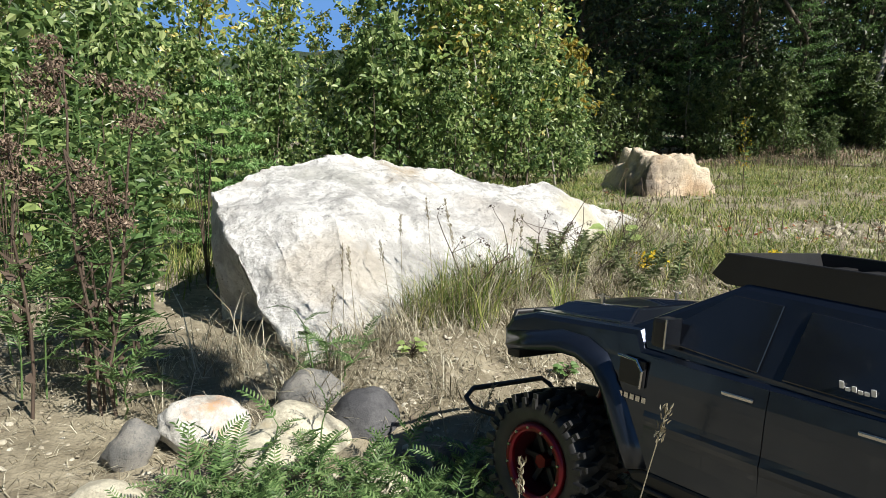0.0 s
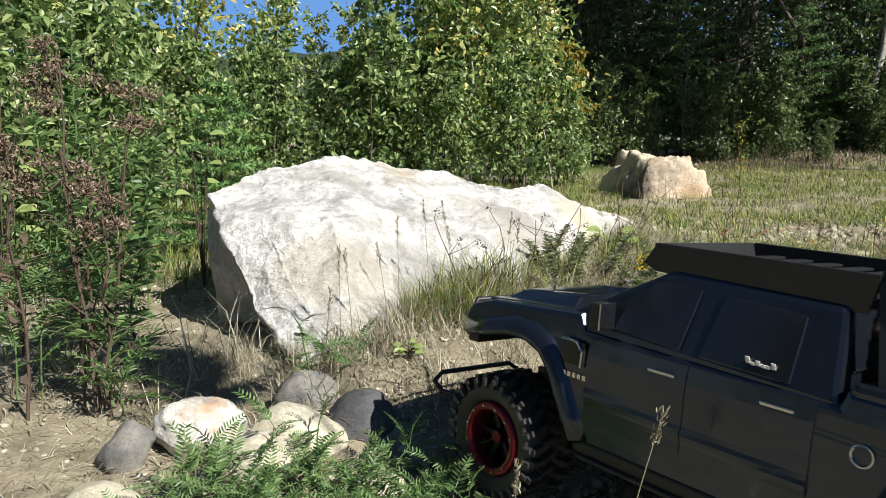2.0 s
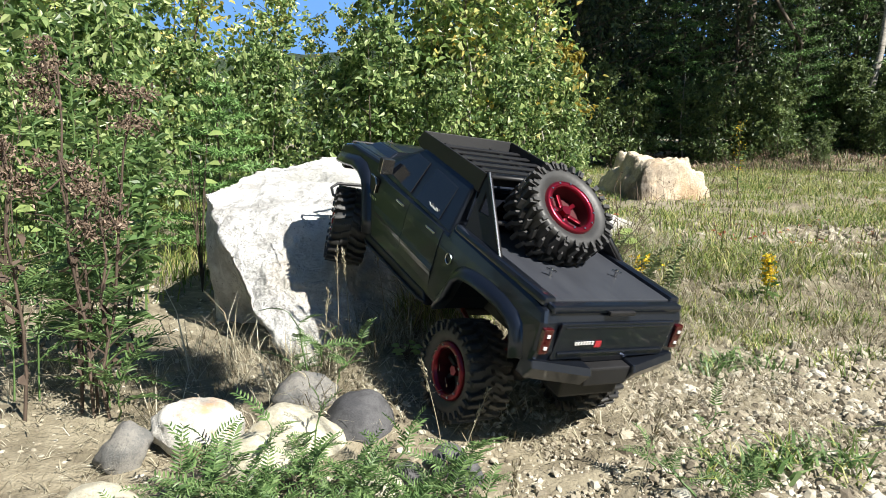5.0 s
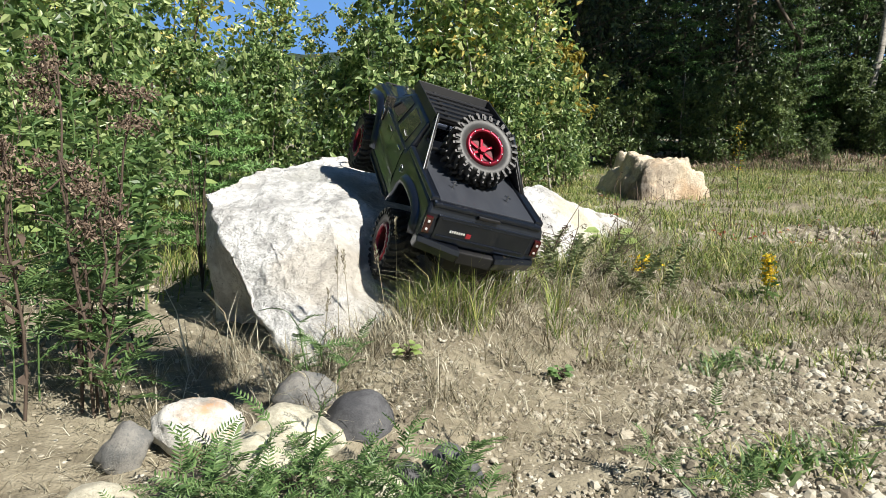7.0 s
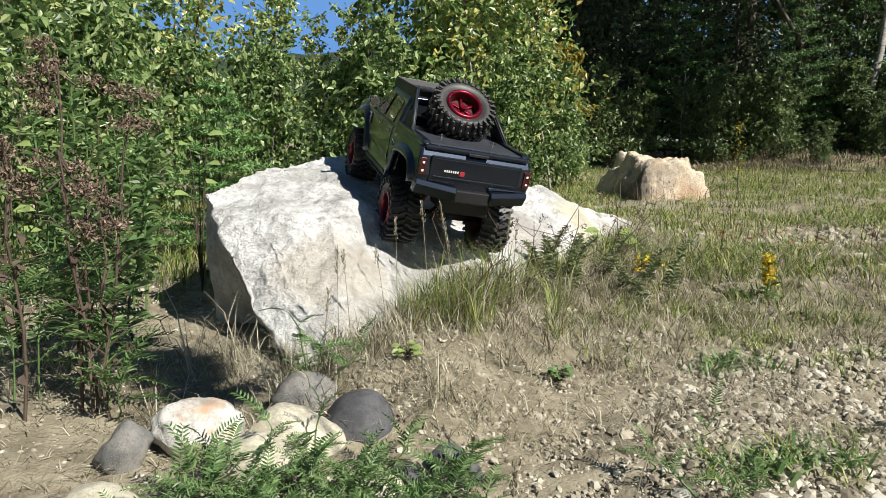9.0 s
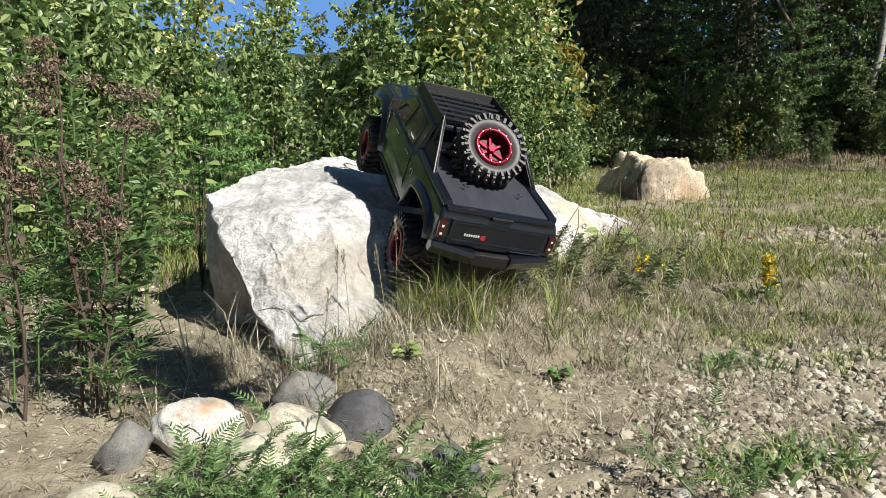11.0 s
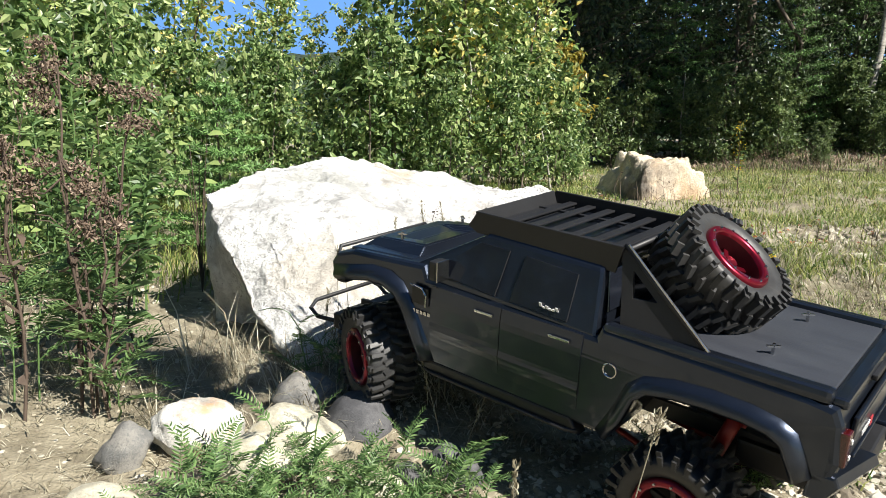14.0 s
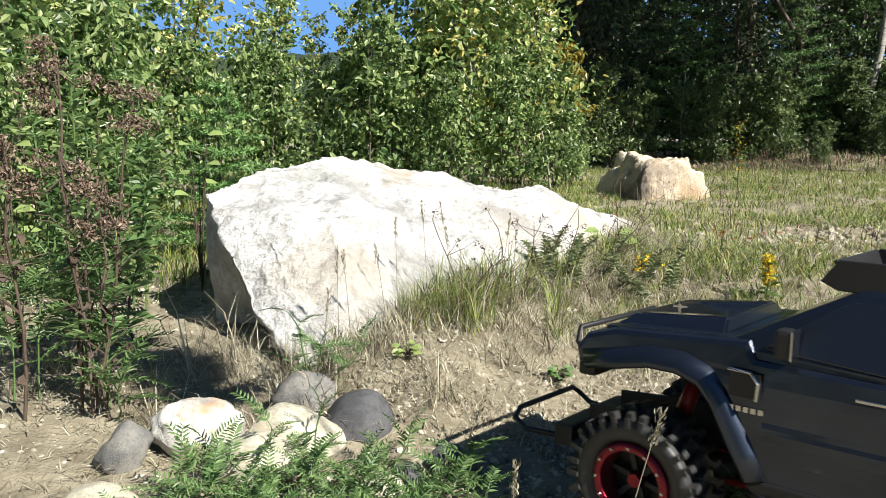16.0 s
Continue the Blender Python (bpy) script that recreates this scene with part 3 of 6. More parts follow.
        part("slider_tube", tube_bm([Vector((0.146, s * 0.122, 0.104)), Vector((0.13, s * 0.126, 0.103)), Vector((-0.07, s * 0.126, 0.103)), Vector((-0.085, s * 0.122, 0.104))], 0.0025, 8), M_BLACK, truck, smooth=True)
        # tail lamp with two pale squares
        lamp = part("tail_lamp", box(0.008, 0.014, 0.034, (-0.3435, s * 0.1125, 0.190), 0.002), M_LENS, truck, "red tail lamp")
        for dz in (-0.008, 0.008):
            part("lamp_bar", box(0.001, 0.0045, 0.004, (-0.3485, s * 0.1125, 0.190 + dz), 0), M_WHITE, lamp)
        # bars of the lettering on the rear side window
        for i in range(6):
            h = (0.009, 0.005, 0.007, 0.005, 0.005, 0.008)[i]
            part("lettering_bar", box(0.0032, 0.0007, h, (-0.0215 - i * 0.0044, s * 0.1148, 0.2345 + h / 2 - 0.003), 0, Matrix.Rotation(s * -0.36, 4, "X")), M_WHITE, cab)
        # headlamp
        part("headlamp", box(0.012, 0.045, 0.018, (0.325, s * 0.085, 0.203), 0.003), M_GLASS, truck)
    # windscreen and rear screen
    pane("windscreen", [(0.176, 0.101, 0.2395), (0.083, 0.086, 0.2910), (0.083, -0.086, 0.2910), (0.176, -0.101, 0.2395)][::-1], 0.001)
    pane("rear_screen", [(-0.0965, 0.095, 0.243), (-0.0885, 0.084, 0.286), (-0.0885, -0.084, 0.286), (-0.0965, -0.095, 0.243)], 0.001)
    # bonnet: raised centre with a sunk panel and two steps beside it
    bm = bmesh.new()
    lo = [(0.186, 0.092, 0.2400), (0.186, -0.092, 0.2400), (0.318, -0.084, 0.2225), (0.318, 0.084, 0.2225)]
    hi = [(0.190, 0.076, 0.2535), (0.190, -0.076, 0.2535), (0.290, -0.064, 0.243), (0.290, 0.064, 0.243)]
    inn = [(0.192, 0.058, 0.2530), (0.192, -0.058, 0.2530), (0.268, -0.046, 0.2445), (0.268, 0.046, 0.2445)]
    dip = [(0.194, 0.050, 0.2445), (0.194, -0.050, 0.2445), (0.240, -0.042, 0.2415), (0.240, 0.042, 0.2415)]
    rings = [[bm.verts.new(q) for q in r] for r in (lo, hi, inn, dip)]
    for a, b in zip(rings, rings[1:]):
        for i in range(4):
            bm.faces.new((a[i], a[(i + 1) % 4], b[(i + 1) % 4], b[i]))
    bm.faces.new(rings[-1])
    bmesh.ops.bevel(bm, geom=[e for e in bm.edges if not e.is_boundary], offset=0.0025, segments=2, affect="EDGES")
    bonnet = part("bonnet", bm, M_PAINT, truck)
    for s in (1, -1):
        post = part("body_post", merge(box(0.003, 0.003, 0.014, (0.243, s * 0.066, 0.252)), box(0.014, 0.003, 0.002, (0.243, s * 0.066, 0.256), 0, Matrix.Rotation(0.5 * s, 4, "Z"))), M_CHROME, bonnet, "body clip on its post")
        hp = part("step_panel", box(0.120, 0.018, 0.007, (0.246, s * 0.096, 0.2335), 0.003, Matrix.Rotation(0.07, 4, "Y")), M_PAINT, truck)
    # nose: grille, guard hoop, lower lip and front bumper hoop on the chassis
    grille = part("grille", box(0.010, 0.130, 0.030, (0.327, 0, 0.205), 0.003), M_BLACK, truck)
    for i in range(4):
        part("grille_bar", box(0.004, 0.125, 0.003, (0.3325, 0, 0.194 + i * 0.0072), 0.001), M_PAINT, grille)
    part("nose_lip", box(0.020, 0.226, 0.016, (0.322, 0, 0.184), 0.004), M_BLACK, truck)
    guard = [(0.330, 0.096, 0.188), (0.342, 0.098, 0.208), (0.343, 0.092, 0.222), (0.343, -0.092, 0.222), (0.342, -0.098, 0.208), (0.330, -0.096, 0.188)]
    part("grille_guard", tube_bm([Vector(q) for q in guard], 0.0032, 8), M_BLACK, truck, "tubular grille guard", smooth=True)
    hoop = [(0.350, 0.060, 0.084), (0.420, 0.076, 0.084), (0.436, 0.076, 0.094), (0.439, 0.062, 0.103), (0.439, -0.062, 0.103), (0.436, -0.076, 0.094), (0.420, -0.076, 0.084), (0.350, -0.060, 0.084)]
    bumper = part("front_bumper", box(0.024, 0.156, 0.026, (0.368, 0, 0.090), 0.004), M_BLACK, truck)
    part("bumper_hoop", tube_bm([Vector(q) for q in hoop], 0.0034, 8), M_BLACK, bumper, smooth=True)
    # bed: sunk deck with rails, tailgate with its lip, grip and badge bars
    deck = part("bed_deck", box(0.205, 0.196, 0.004, (-0.222, 0, 0.2325), 0.001), M_DECK, truck, "dusty matt black bed cover")
    for s in (1, -1):
        part("bed_rail", box(0.226, 0.0185, 0.013, (-0.215, s * 0.1078, 0.2330), 0.0055), M_PAINT, truck)
        part("deck_post", merge(box(0.003, 0.003, 0.014, (-0.258, s * 0.058, 0.239)), box(0.014, 0.003, 0.002, (-0.258, s * 0.058, 0.243), 0, Matrix.Rotation(0.7, 4, "Z"))), M_CHROME, deck, "body clip on its post")
    lip = part("tailgate_lip", box(0.016, 0.222, 0.010, (-0.3325, 0, 0.2285), 0.004), M_PAINT, truck)
    part("tailgate_grip", box(0.006, 0.044, 0.006, (-0.3425, 0, 0.2250), 0.0015), M_BLACK, lip)
    gate = part("tailgate", box(0.005, 0.194, 0.052, (-0.3445, 0, 0.189), 0.002, Matrix.Rotation(-0.06, 4, "Y")), M_PAINT, truck)
    for dz in (-0.017, 0.019):
        part("tailgate_rib", box(0.003, 0.180, 0.003, (-0.3475, 0, 0.190 + dz), 0.001), M_PAINT, gate)
    for i in range(7):
        part("badge_bar", box(0.001, 0.0024, 0.0045, (-0.3482, 0.066 - i * 0.0046, 0.187), 0), M_WHITE, gate)
    part("emblem", box(0.001, 0.010, 0.009, (-0.3482, 0.029, 0.185), 0.0003), M_REDDECAL, gate, "small red emblem")
    rear = [(-0.338, 0.157), (-0.360, 0.157), (-0.364, 0.148), (-0.352, 0.128), (-0.335, 0.128)]
    for s in (1, -1):
        y0, y1 = (0.036, 0.122) if s > 0 else (-0.122, -0.036)
        b = extrude(rear, y0, y1, 0.003)
        for v in b.verts:
            if abs(v.co.y) > 0.1:
                v.co.x += 0.016
                v.co.z += 0.006
        part("bumper_wing", b, M_PAINT, truck)
    part("bumper_centre", box(0.020, 0.074, 0.026, (-0.346, 0, 0.140), 0.003), M_BLACK, truck)
    # roof rack: leaning side plates, cross slats
    for s in (1, -1):
        plate = [(0.094, 0.320), (0.108, 0.300), (0.094, 0.293), (-0.096, 0.287), (-0.104, 0.318)]
        y0, y1 = (0.086, 0.0895) if s > 0 else (-0.0895, -0.086)
        part("rack_side", extrude(plate, y0, y1, 0.001), M_BLACK, truck, "black roof rack side plate")
    part("rack_front", box(0.003, 0.174, 0.022, (0.094, 0, 0.309), 0.001, Matrix.Rotation(0.35, 4, "Y")), M_BLACK, truck)
    part("rack_rear", box(0.003, 0.174, 0.016, (-0.098, 0, 0.307), 0.001), M_BLACK, truck)
    for i in range(6):
        part("rack_slat", box(0.012, 0.172, 0.003, (0.064 - i * 0.029, 0, 0.3075), 0.001), M_BLACK, truck)
    part("rack_plate", box(0.036, 0.172, 0.002, (0.079, 0, 0.3025), 0.0006), M_BLACK, truck)
    for y in (0.045, -0.045):
        part("rack_bar", box(0.19, 0.006, 0.003, (-0.002, y, 0.3043), 0.001), M_BLACK, truck)
    # sport bar behind the cab: plate with a triangular window, bright-edged rear tube
    for s in (1, -1):
        out = [(-0.100, 0.318), (-0.107, 0.316), (-0.214, 0.236), (-0.118, 0.236)]
        hole = [(-0.118, 0.296), (-0.152, 0.270), (-0.124, 0.268)]
        b = bmesh.new()
        y = s * 0.096

        def yy(z):
            return s * (0.109 - 0.024 * (z - 0.236) / 0.082)
        rims = []
        for off in (0.0, 0.004):
            o = [b.verts.new((x, yy(z) - s * off, z)) for x, z in out]
            h = [b.verts.new((x, yy(z) - s * off, z)) for x, z in hole]
            b.faces.new((o[0], o[1], h[0]))
            b.faces.new((o[1], o[2], h[1], h[0]))
            b.faces.new((o[2], o[3], h[2], h[1]))
            b.faces.new((o[3], o[0], h[0], h[2]))
            rims.append((o, h))
        for k in (0, 1):
            n = len(rims[0][k])
            for i in range(n):
                b.faces.new((rims[0][k][i], rims[0][k][(i + 1) % n], rims[1][k][(i + 1) % n], rims[1][k][i]))
        bar = part("sport_bar", b, M_BLACK, truck, "black triangular sport bar plate")
        part("bar_tube", tube_bm([Vector((-0.104, yy(0.318), 0.320)), Vector((-0.158, yy(0.277), 0.2785)), Vector((-0.214, yy(0.236), 0.2365))], 0.0032, 8), M_BLACK, bar, smooth=True)
        part("bar_edge", tube_bm([Vector((-0.108, yy(0.318) + s * 0.002, 0.3205)), Vector((-0.214, yy(0.236) + s * 0.002, 0.2395))], 0.0012, 5), M_CHROME, bar)
    part("bar_crosstube", tube_bm([Vector((-0.106, 0.085, 0.314)), Vector((-0.106, -0.085, 0.314))], 0.0035, 8), M_BLACK, truck, smooth=True)
    part("bar_crosstube", tube_bm([Vector((-0.150, 0.096, 0.262)), Vector((-0.150, -0.096, 0.262))], 0.0035, 8), M_BLACK, truck, smooth=True)
    # chassis: rails, skid, axles, links, shocks
    for s in (1, -1):
        rail = [(0.355, 0.100), (0.355, 0.122), (0.20, 0.135), (-0.20, 0.135), (-0.335, 0.130), (-0.335, 0.112), (-0.20, 0.115), (0.20, 0.112)]
        y0, y1 = (0.036, 0.042) if s > 0 else (-0.042, -0.036)
        part("chassis_rail", extrude(rail, y0, y1, 0.001), M_BLACK, truck)
        for x, z in ((FX, 0.085), (RX, 0.062)):
            part("shock", merge(tube_bm([Vector((x + 0.01, s * 0.062, z)), Vector((x - 0.015, s * 0.058, z + 0.045))], 0.006, 10), tube_bm([Vector((x - 0.012, s * 0.058, z + 0.04)), Vector((x - 0.03, s * 0.054, z + 0.095))], 0.0085, 10)), M_REDP, truck, "red shock absorber", smooth=True)
        part("lower_link", tube_bm([Vector((FX - 0.01, s * 0.05, 0.075)), Vector((0.07, s * 0.035, 0.085))], 0.004, 8), M_REDP, truck, smooth=True)
        part("lower_link", tube_bm([Vector((RX + 0.01, s * 0.05, 0.055)), Vector((-0.05, s * 0.035, 0.085))], 0.004, 8), M_REDP, truck, smooth=True)
    for x, z in ((FX, 0.083), (RX, 0.060)):
        axle = part("axle", tube_bm([Vector((x, 0.088, z)), Vector((x, -0.088, z))], 0.009, 10), M_BLACK, truck, smooth=True)
        b = bmesh.new()
        bmesh.ops.create_icosphere(b, subdivisions=2, radius=0.022, matrix=Matrix.Translation((x, 0.012, z)))
        part("differential", b, M_BLACK, axle, smooth=True)
    part("rear_crossmember", box(0.10, 0.10, 0.030, (-0.285, 0, 0.112), 0.004), M_BLACK, truck)
    part("skid_plate", box(0.150, 0.080, 0.012, (0.0, 0, 0.078), 0.004), M_BLACK, truck)
    part("gearbox", box(0.13, 0.06, 0.05, (0.02, 0, 0.115), 0.006), M_BLACK, truck)


build_body()


def lathe(profile, n):
    """Turns (radius, y) pairs about the y axis."""
    v, f = [], []
    for i in range(n):
        a = 2 * math.pi * i / n
        v += [(r * math.cos(a), y, r * math.sin(a)) for r, y in profile]
    k = len(profile)
    for i in range(n):
        j = (i + 1) % n
        for q in range(k - 1):
            f.append([i * k + q, j * k + q, j * k + q + 1, i * k + q + 1])
    return v, f


def wheel_meshes():
    R = 0.0725
    carcass = lathe([(0.041, 0.026), (0.047, 0.0305), (0.056, 0.0325), (0.0600, 0.031), (0.0625, 0.027), (0.0632, 0.012), (0.0635, 0.0),
                     (0.0632, -0.012), (0.0625, -0.027), (0.0600, -0.031), (0.056, -0.0325), (0.047, -0.0305), (0.041, -0.026)], 48)
    tyre = mesh_from("tyre", *carcass, M_RUBBER, True)
    faces = [[0, 1, 2, 3], [7, 6, 5, 4], [0, 4, 5, 1], [1, 5, 6, 2], [2, 6, 7, 3], [3, 7, 4, 0]]

    def lug(soup, a, y0, y1, da0, da1, w, r0, r1):
        out = []
        for r, sh in ((r0, 1.0), (r1, 0.82)):
            for y, da in ((y0, da0), (y1, da1)):
                for e in (-1, 1):
                    ang = a + da + e * w * sh / 2 / R
                    out.append((r * math.cos(ang), y, r * math.sin(ang)))
        soup.add([out[0], out[1], out[3], out[2], out[4], out[5], out[7], out[6]], faces)

    # one centre lug and two shoulder lugs, long and hooked, for each side of the tread
    lugs = {}
    for sd in (1, -1):
        c, h0, h1 = Soup(), Soup(), Soup()
        lug(c, 0.0, sd * 0.001, sd * 0.0145, 0.0, 0.075, 0.0066, 0.062, R)
        for h, hook in ((h0, 0.0), (h1, 0.04)):
            lug(h, 0.11, sd * 0.013, sd * 0.032, 0.0, hook, 0.0068, 0.060, R - 0.0008)
            lug(h, 0.12, sd * 0.0300, sd * 0.0352, 0.0, 0.02, 0.0062, 0.057, R - 0.0055)
        lugs[sd] = [q.mesh("tread_lug", M_RUBBER) for q in (c, h0, h1)]
    rim = mesh_from("rim", *lathe([(0.0415, 0.022), (0.0412, 0.029), (0.0392, 0.0315), (0.0330, 0.0318), (0.0320, 0.029), (0.0312, 0.0265)], 40), M_RED, True)
    well = mesh_from("well", *lathe([(0.0312, 0.0265), (0.030, 0.012), (0.0295, -0.02), (0.041, -0.028)], 40), M_WELL, True)
    b = bmesh.new()
    for i in range(6):
        spoke = box(0.022, 0.005, 0.0065, (0.019, 0.010, 0), 0.0015)
        bmesh.ops.transform(spoke, matrix=Matrix.Rotation(i * math.pi / 3, 4, "Y"), verts=spoke.verts)
        b = merge(b, spoke)
    disc = bmesh.new()
    bmesh.ops.create_cone(disc, cap_ends=True, segments=24, radius1=0.031, radius2=0.031, depth=0.003, matrix=Matrix.Translation((0, 0.0, 0)) @ Matrix.Rotation(math.pi / 2, 4, "X"))
    back = bpy.data.meshes.new("wheel_disc")
    disc.to_mesh(back)
    disc.free()
    back.materials.append(M_BLACK)
    spokes = bpy.data.meshes.new("spokes")
    b.to_mesh(spokes)
    b.free()
    spokes.materials.append(M_BLACK)
    red_spokes = spokes.copy()
    red_spokes.materials[0] = M_RED
    b = bmesh.new()
    bmesh.ops.create_cone(b, cap_ends=True, segments=6, radius1=0.0085, radius2=0.0075, depth=0.012, matrix=Matrix.Translation((0, 0.014, 0)) @ Matrix.Rotation(-math.pi / 2, 4, "X"))
    hub = bpy.data.meshes.new("hub_nut")
    b.to_mesh(hub)
    b.free()
    hub.materials.append(M_RED)
    b = bmesh.new()
    bmesh.ops.create_cone(b, cap_ends=True, segments=6, radius1=0.0017, radius2=0.0015, depth=0.0024, matrix=Matrix.Rotation(-math.pi / 2, 4, "X"))
    bolt = bpy.data.meshes.new("bolt")
    b.to_mesh(bolt)
    b.free()
    bolt.materials.append(M_CHROME)
    return tyre, rim, spokes, red_spokes, hub, bolt, back, well, lugs


TYRE, RIM, SPOKES, RED_SPOKES, HUB, BOLT, DISC, WELL, LUGS = wheel_meshes()
RED_DISC = DISC.copy()
RED_DISC.materials[0] = M_WELL


def build_wheel(name, at, spare=False):
    """A wheel whose outer face looks along +y; returns its rim, which carries the rest."""
    w = hang(name, RIM, truck, at, "red anodised beadlock rim with knobbly black tyre")
    hang("tyre", TYRE, w, label="knobbly black rubber tyre")
    hang("spokes", RED_SPOKES if spare else SPOKES, w)
    hang("hub_nut", HUB, w)
    hang("well", WELL, w)
    hang("wheel_disc", RED_DISC if spare else DISC, w, pose(0, 0.005, 0) if spare else None)
    for i in range(12):
        a = 2 * math.pi * (i + 0.5) / 12
        hang("bolt", BOLT, w, pose(0.0362 * math.cos(a), 0.0325, 0.0362 * math.sin(a)))
    for i in range(27):
        for sd in (1, -1):
            turn = pose(0, 0, 0, 0, -360 * (i + (0.5 if sd < 0 else 0)) / 27, 0)
            hang("tread_lug", LUGS[sd][0], w, turn)
            hang("tread_lug", LUGS[sd][1 + i % 2], w, turn)
    return w


WHEELS = {}
for key, x, z in (("front", FX, 0.083), ("rear", RX, 0.060)):
    for s in (1, -1):
        WHEELS[key, s] = build_wheel(key + "_wheel", pose(x, s * 0.106, z, 0, 0, 0 if s > 0 else 180))
spare_axis = Vector((-0.62, 0.0, 0.785))
spare_turn = spare_axis.to_track_quat("Y", "X").to_matrix().to_4x4()
build_wheel("spare_wheel", Matrix.Translation(Vector((-0.187, 0, 0.302)) - spare_axis * 0.020) @ spare_turn, spare=True)

# ---- distance ----


def build_hill():
    xs, k = np.linspace(-260, 260, 160), 24
    rng = np.random.default_rng(5)
    v = []
    for j in range(k):
        d = j / (k - 1)
        for x in xs:
            top = 26 + 5 * math.sin(x / 70 + 1) + 2.0 * math.sin(x / 23) - 0.02 * abs(x + 40)
            v.append((x, 150 + 60 * d + 0.0008 * x * x, -1 + top * math.sin(d * math.pi / 2) + (rng.normal(0, 0.45) if j else 0)))
    w = len(xs)
    i = (np.arange(k - 1)[:, None] * w + np.arange(w - 1)[None]).reshape(-1, 1)
    ob = new("backdrop", mesh_from("backdrop", np.array(v), i + [0, 1, w + 1, w], M_HILL))
    tagged(ob, "distant hill covered in dark woods", "hill", kind="structure")


build_hill()


def build_sky_backdrop():
    """The clear blue over the hill."""
    m = bpy.data.materials.new("clear_sky")
    m.use_nodes = True
    n, l = m.node_tree.nodes, m.node_tree.links
    e = n.new("ShaderNodeEmission")
    e.inputs["Color"].default_value, e.inputs["Strength"].default_value = (0.10, 0.225, 0.48, 1), 1.0
    l.new(e.outputs[0], n["Material Output"].inputs["Surface"])
    a = np.linspace(-0.9, 0.9, 25)
    v = [(900 * math.sin(q), 900 * math.cos(q), z) for q in a for z in (-5, 260)]
    f = [[2 * i, 2 * i + 2, 2 * i + 3, 2 * i + 1] for i in range(24)]
    tagged(new("backdrop", mesh_from("backdrop", v, f, m)), "clear blue sky above the hill", "sky", kind="structure")


build_sky_backdrop()

# ---- trees and shrubs ----


def tree_meshes(seed, height, radius, limbs, per_limb, leaf, reach, bark, leafmat, low=0.12, wander=0.06, up=0.5, width=0.62, droop_dir=-0.25, stems=1):
    """Trunk and limbs as one mesh, leaves as another. reach: limb length as a share of the height."""
    rng = np.random.default_rng(seed)
    wood, crown = Soup(), Soup()
    P, D, N, L = [], [], [], []
    for st in range(stems):
        k = 9
        z = np.linspace(0, 1, k)
        lean = rng.normal(0, 0.10 if stems > 1 else 0.05, 2)
        off = rng.normal(0, 0.10 if stems > 1 else 0, 2)
        path = np.stack([off[0] + lean[0] * z * height + np.cumsum(rng.normal(0, wander / k, k)) * height, off[1] + lean[1] * z * height + np.cumsum(rng.normal(0, wander / k, k)) * height, z * height * (1 - 0.1 * st / stems)], 1)
        path[0] = (off[0], off[1], -0.05)
        wood.add(*tube(path, radius * (1 - 0.85 * z), 6))
        for i in range(limbs):
            t = low + (1 - low) * (i + rng.uniform(0, 1)) / limbs
            t = min(t, 0.985)
            j = min(int(t * (k - 1)), k - 2)
            base = path[j] + (path[j + 1] - path[j]) * (t * (k - 1) - j)
            a = i * 2.4 + rng.normal(0, 0.5)
            ln = height * reach * (1 - 0.65 * t) * rng.uniform(0.6, 1.25)
            way = np.array([math.cos(a), math.sin(a), up * rng.uniform(0.4, 1.4)])
            way /= np.linalg.norm(way)
            sag = rng.uniform(-0.1, 0.25)
            q = np.linspace(0, 1, 5)[:, None]
            pts = base + way * ln * q + np.array([0, 0, -sag * ln]) * q ** 2 + rng.normal(0, 0.03 * ln, (5, 3)) * q
            wood.add(*tube(pts, np.linspace(radius * 0.28, radius * 0.05, 5), 4))
            n = int(per_limb * rng.uniform(0.7, 1.3))
            u = rng.uniform(0.12, 1.05, n)
            seg = np.clip((u * 4).astype(int), 0, 3)
            base_p = pts[seg] + (pts[seg + 1] - pts[seg]) * (u * 4 - seg)[:, None]
            P.append(base_p + rng.normal(0, 1, (n, 3)) * ln * np.array([0.16, 0.16, 0.13]))
            d = rng.normal(0, 1, (n, 3)) + way * 0.5
            d[:, 2] += droop_dir * 3.2
            D.append(d)
            nn = rng.normal(0, 0.8, (n, 3)) + [0.15, -0.25, 0.3]
            N.append(nn)
            L.append(leaf * rng.uniform(0.6, 1.3, n))
    crown.add(*leaves(np.concatenate(P), np.concatenate(D), np.concatenate(N), np.concatenate(L), width))
    return wood.mesh("trunk", bark), crown.mesh("crown", leafmat)


def make_tree(name, label, meshes, at, turn=0.0, size=1.0, category="tree", group=""):
    root = new(name)
    root.matrix_basis = pose(at[0], at[1], float(ground_z(at[0], at[1])) - 0.01, 0, 0, turn) @ Matrix.Scale(size, 4)
    hang("trunk", meshes[0], root)
    hang("crown", meshes[1], root)
    return tagged(root, label, category, group)


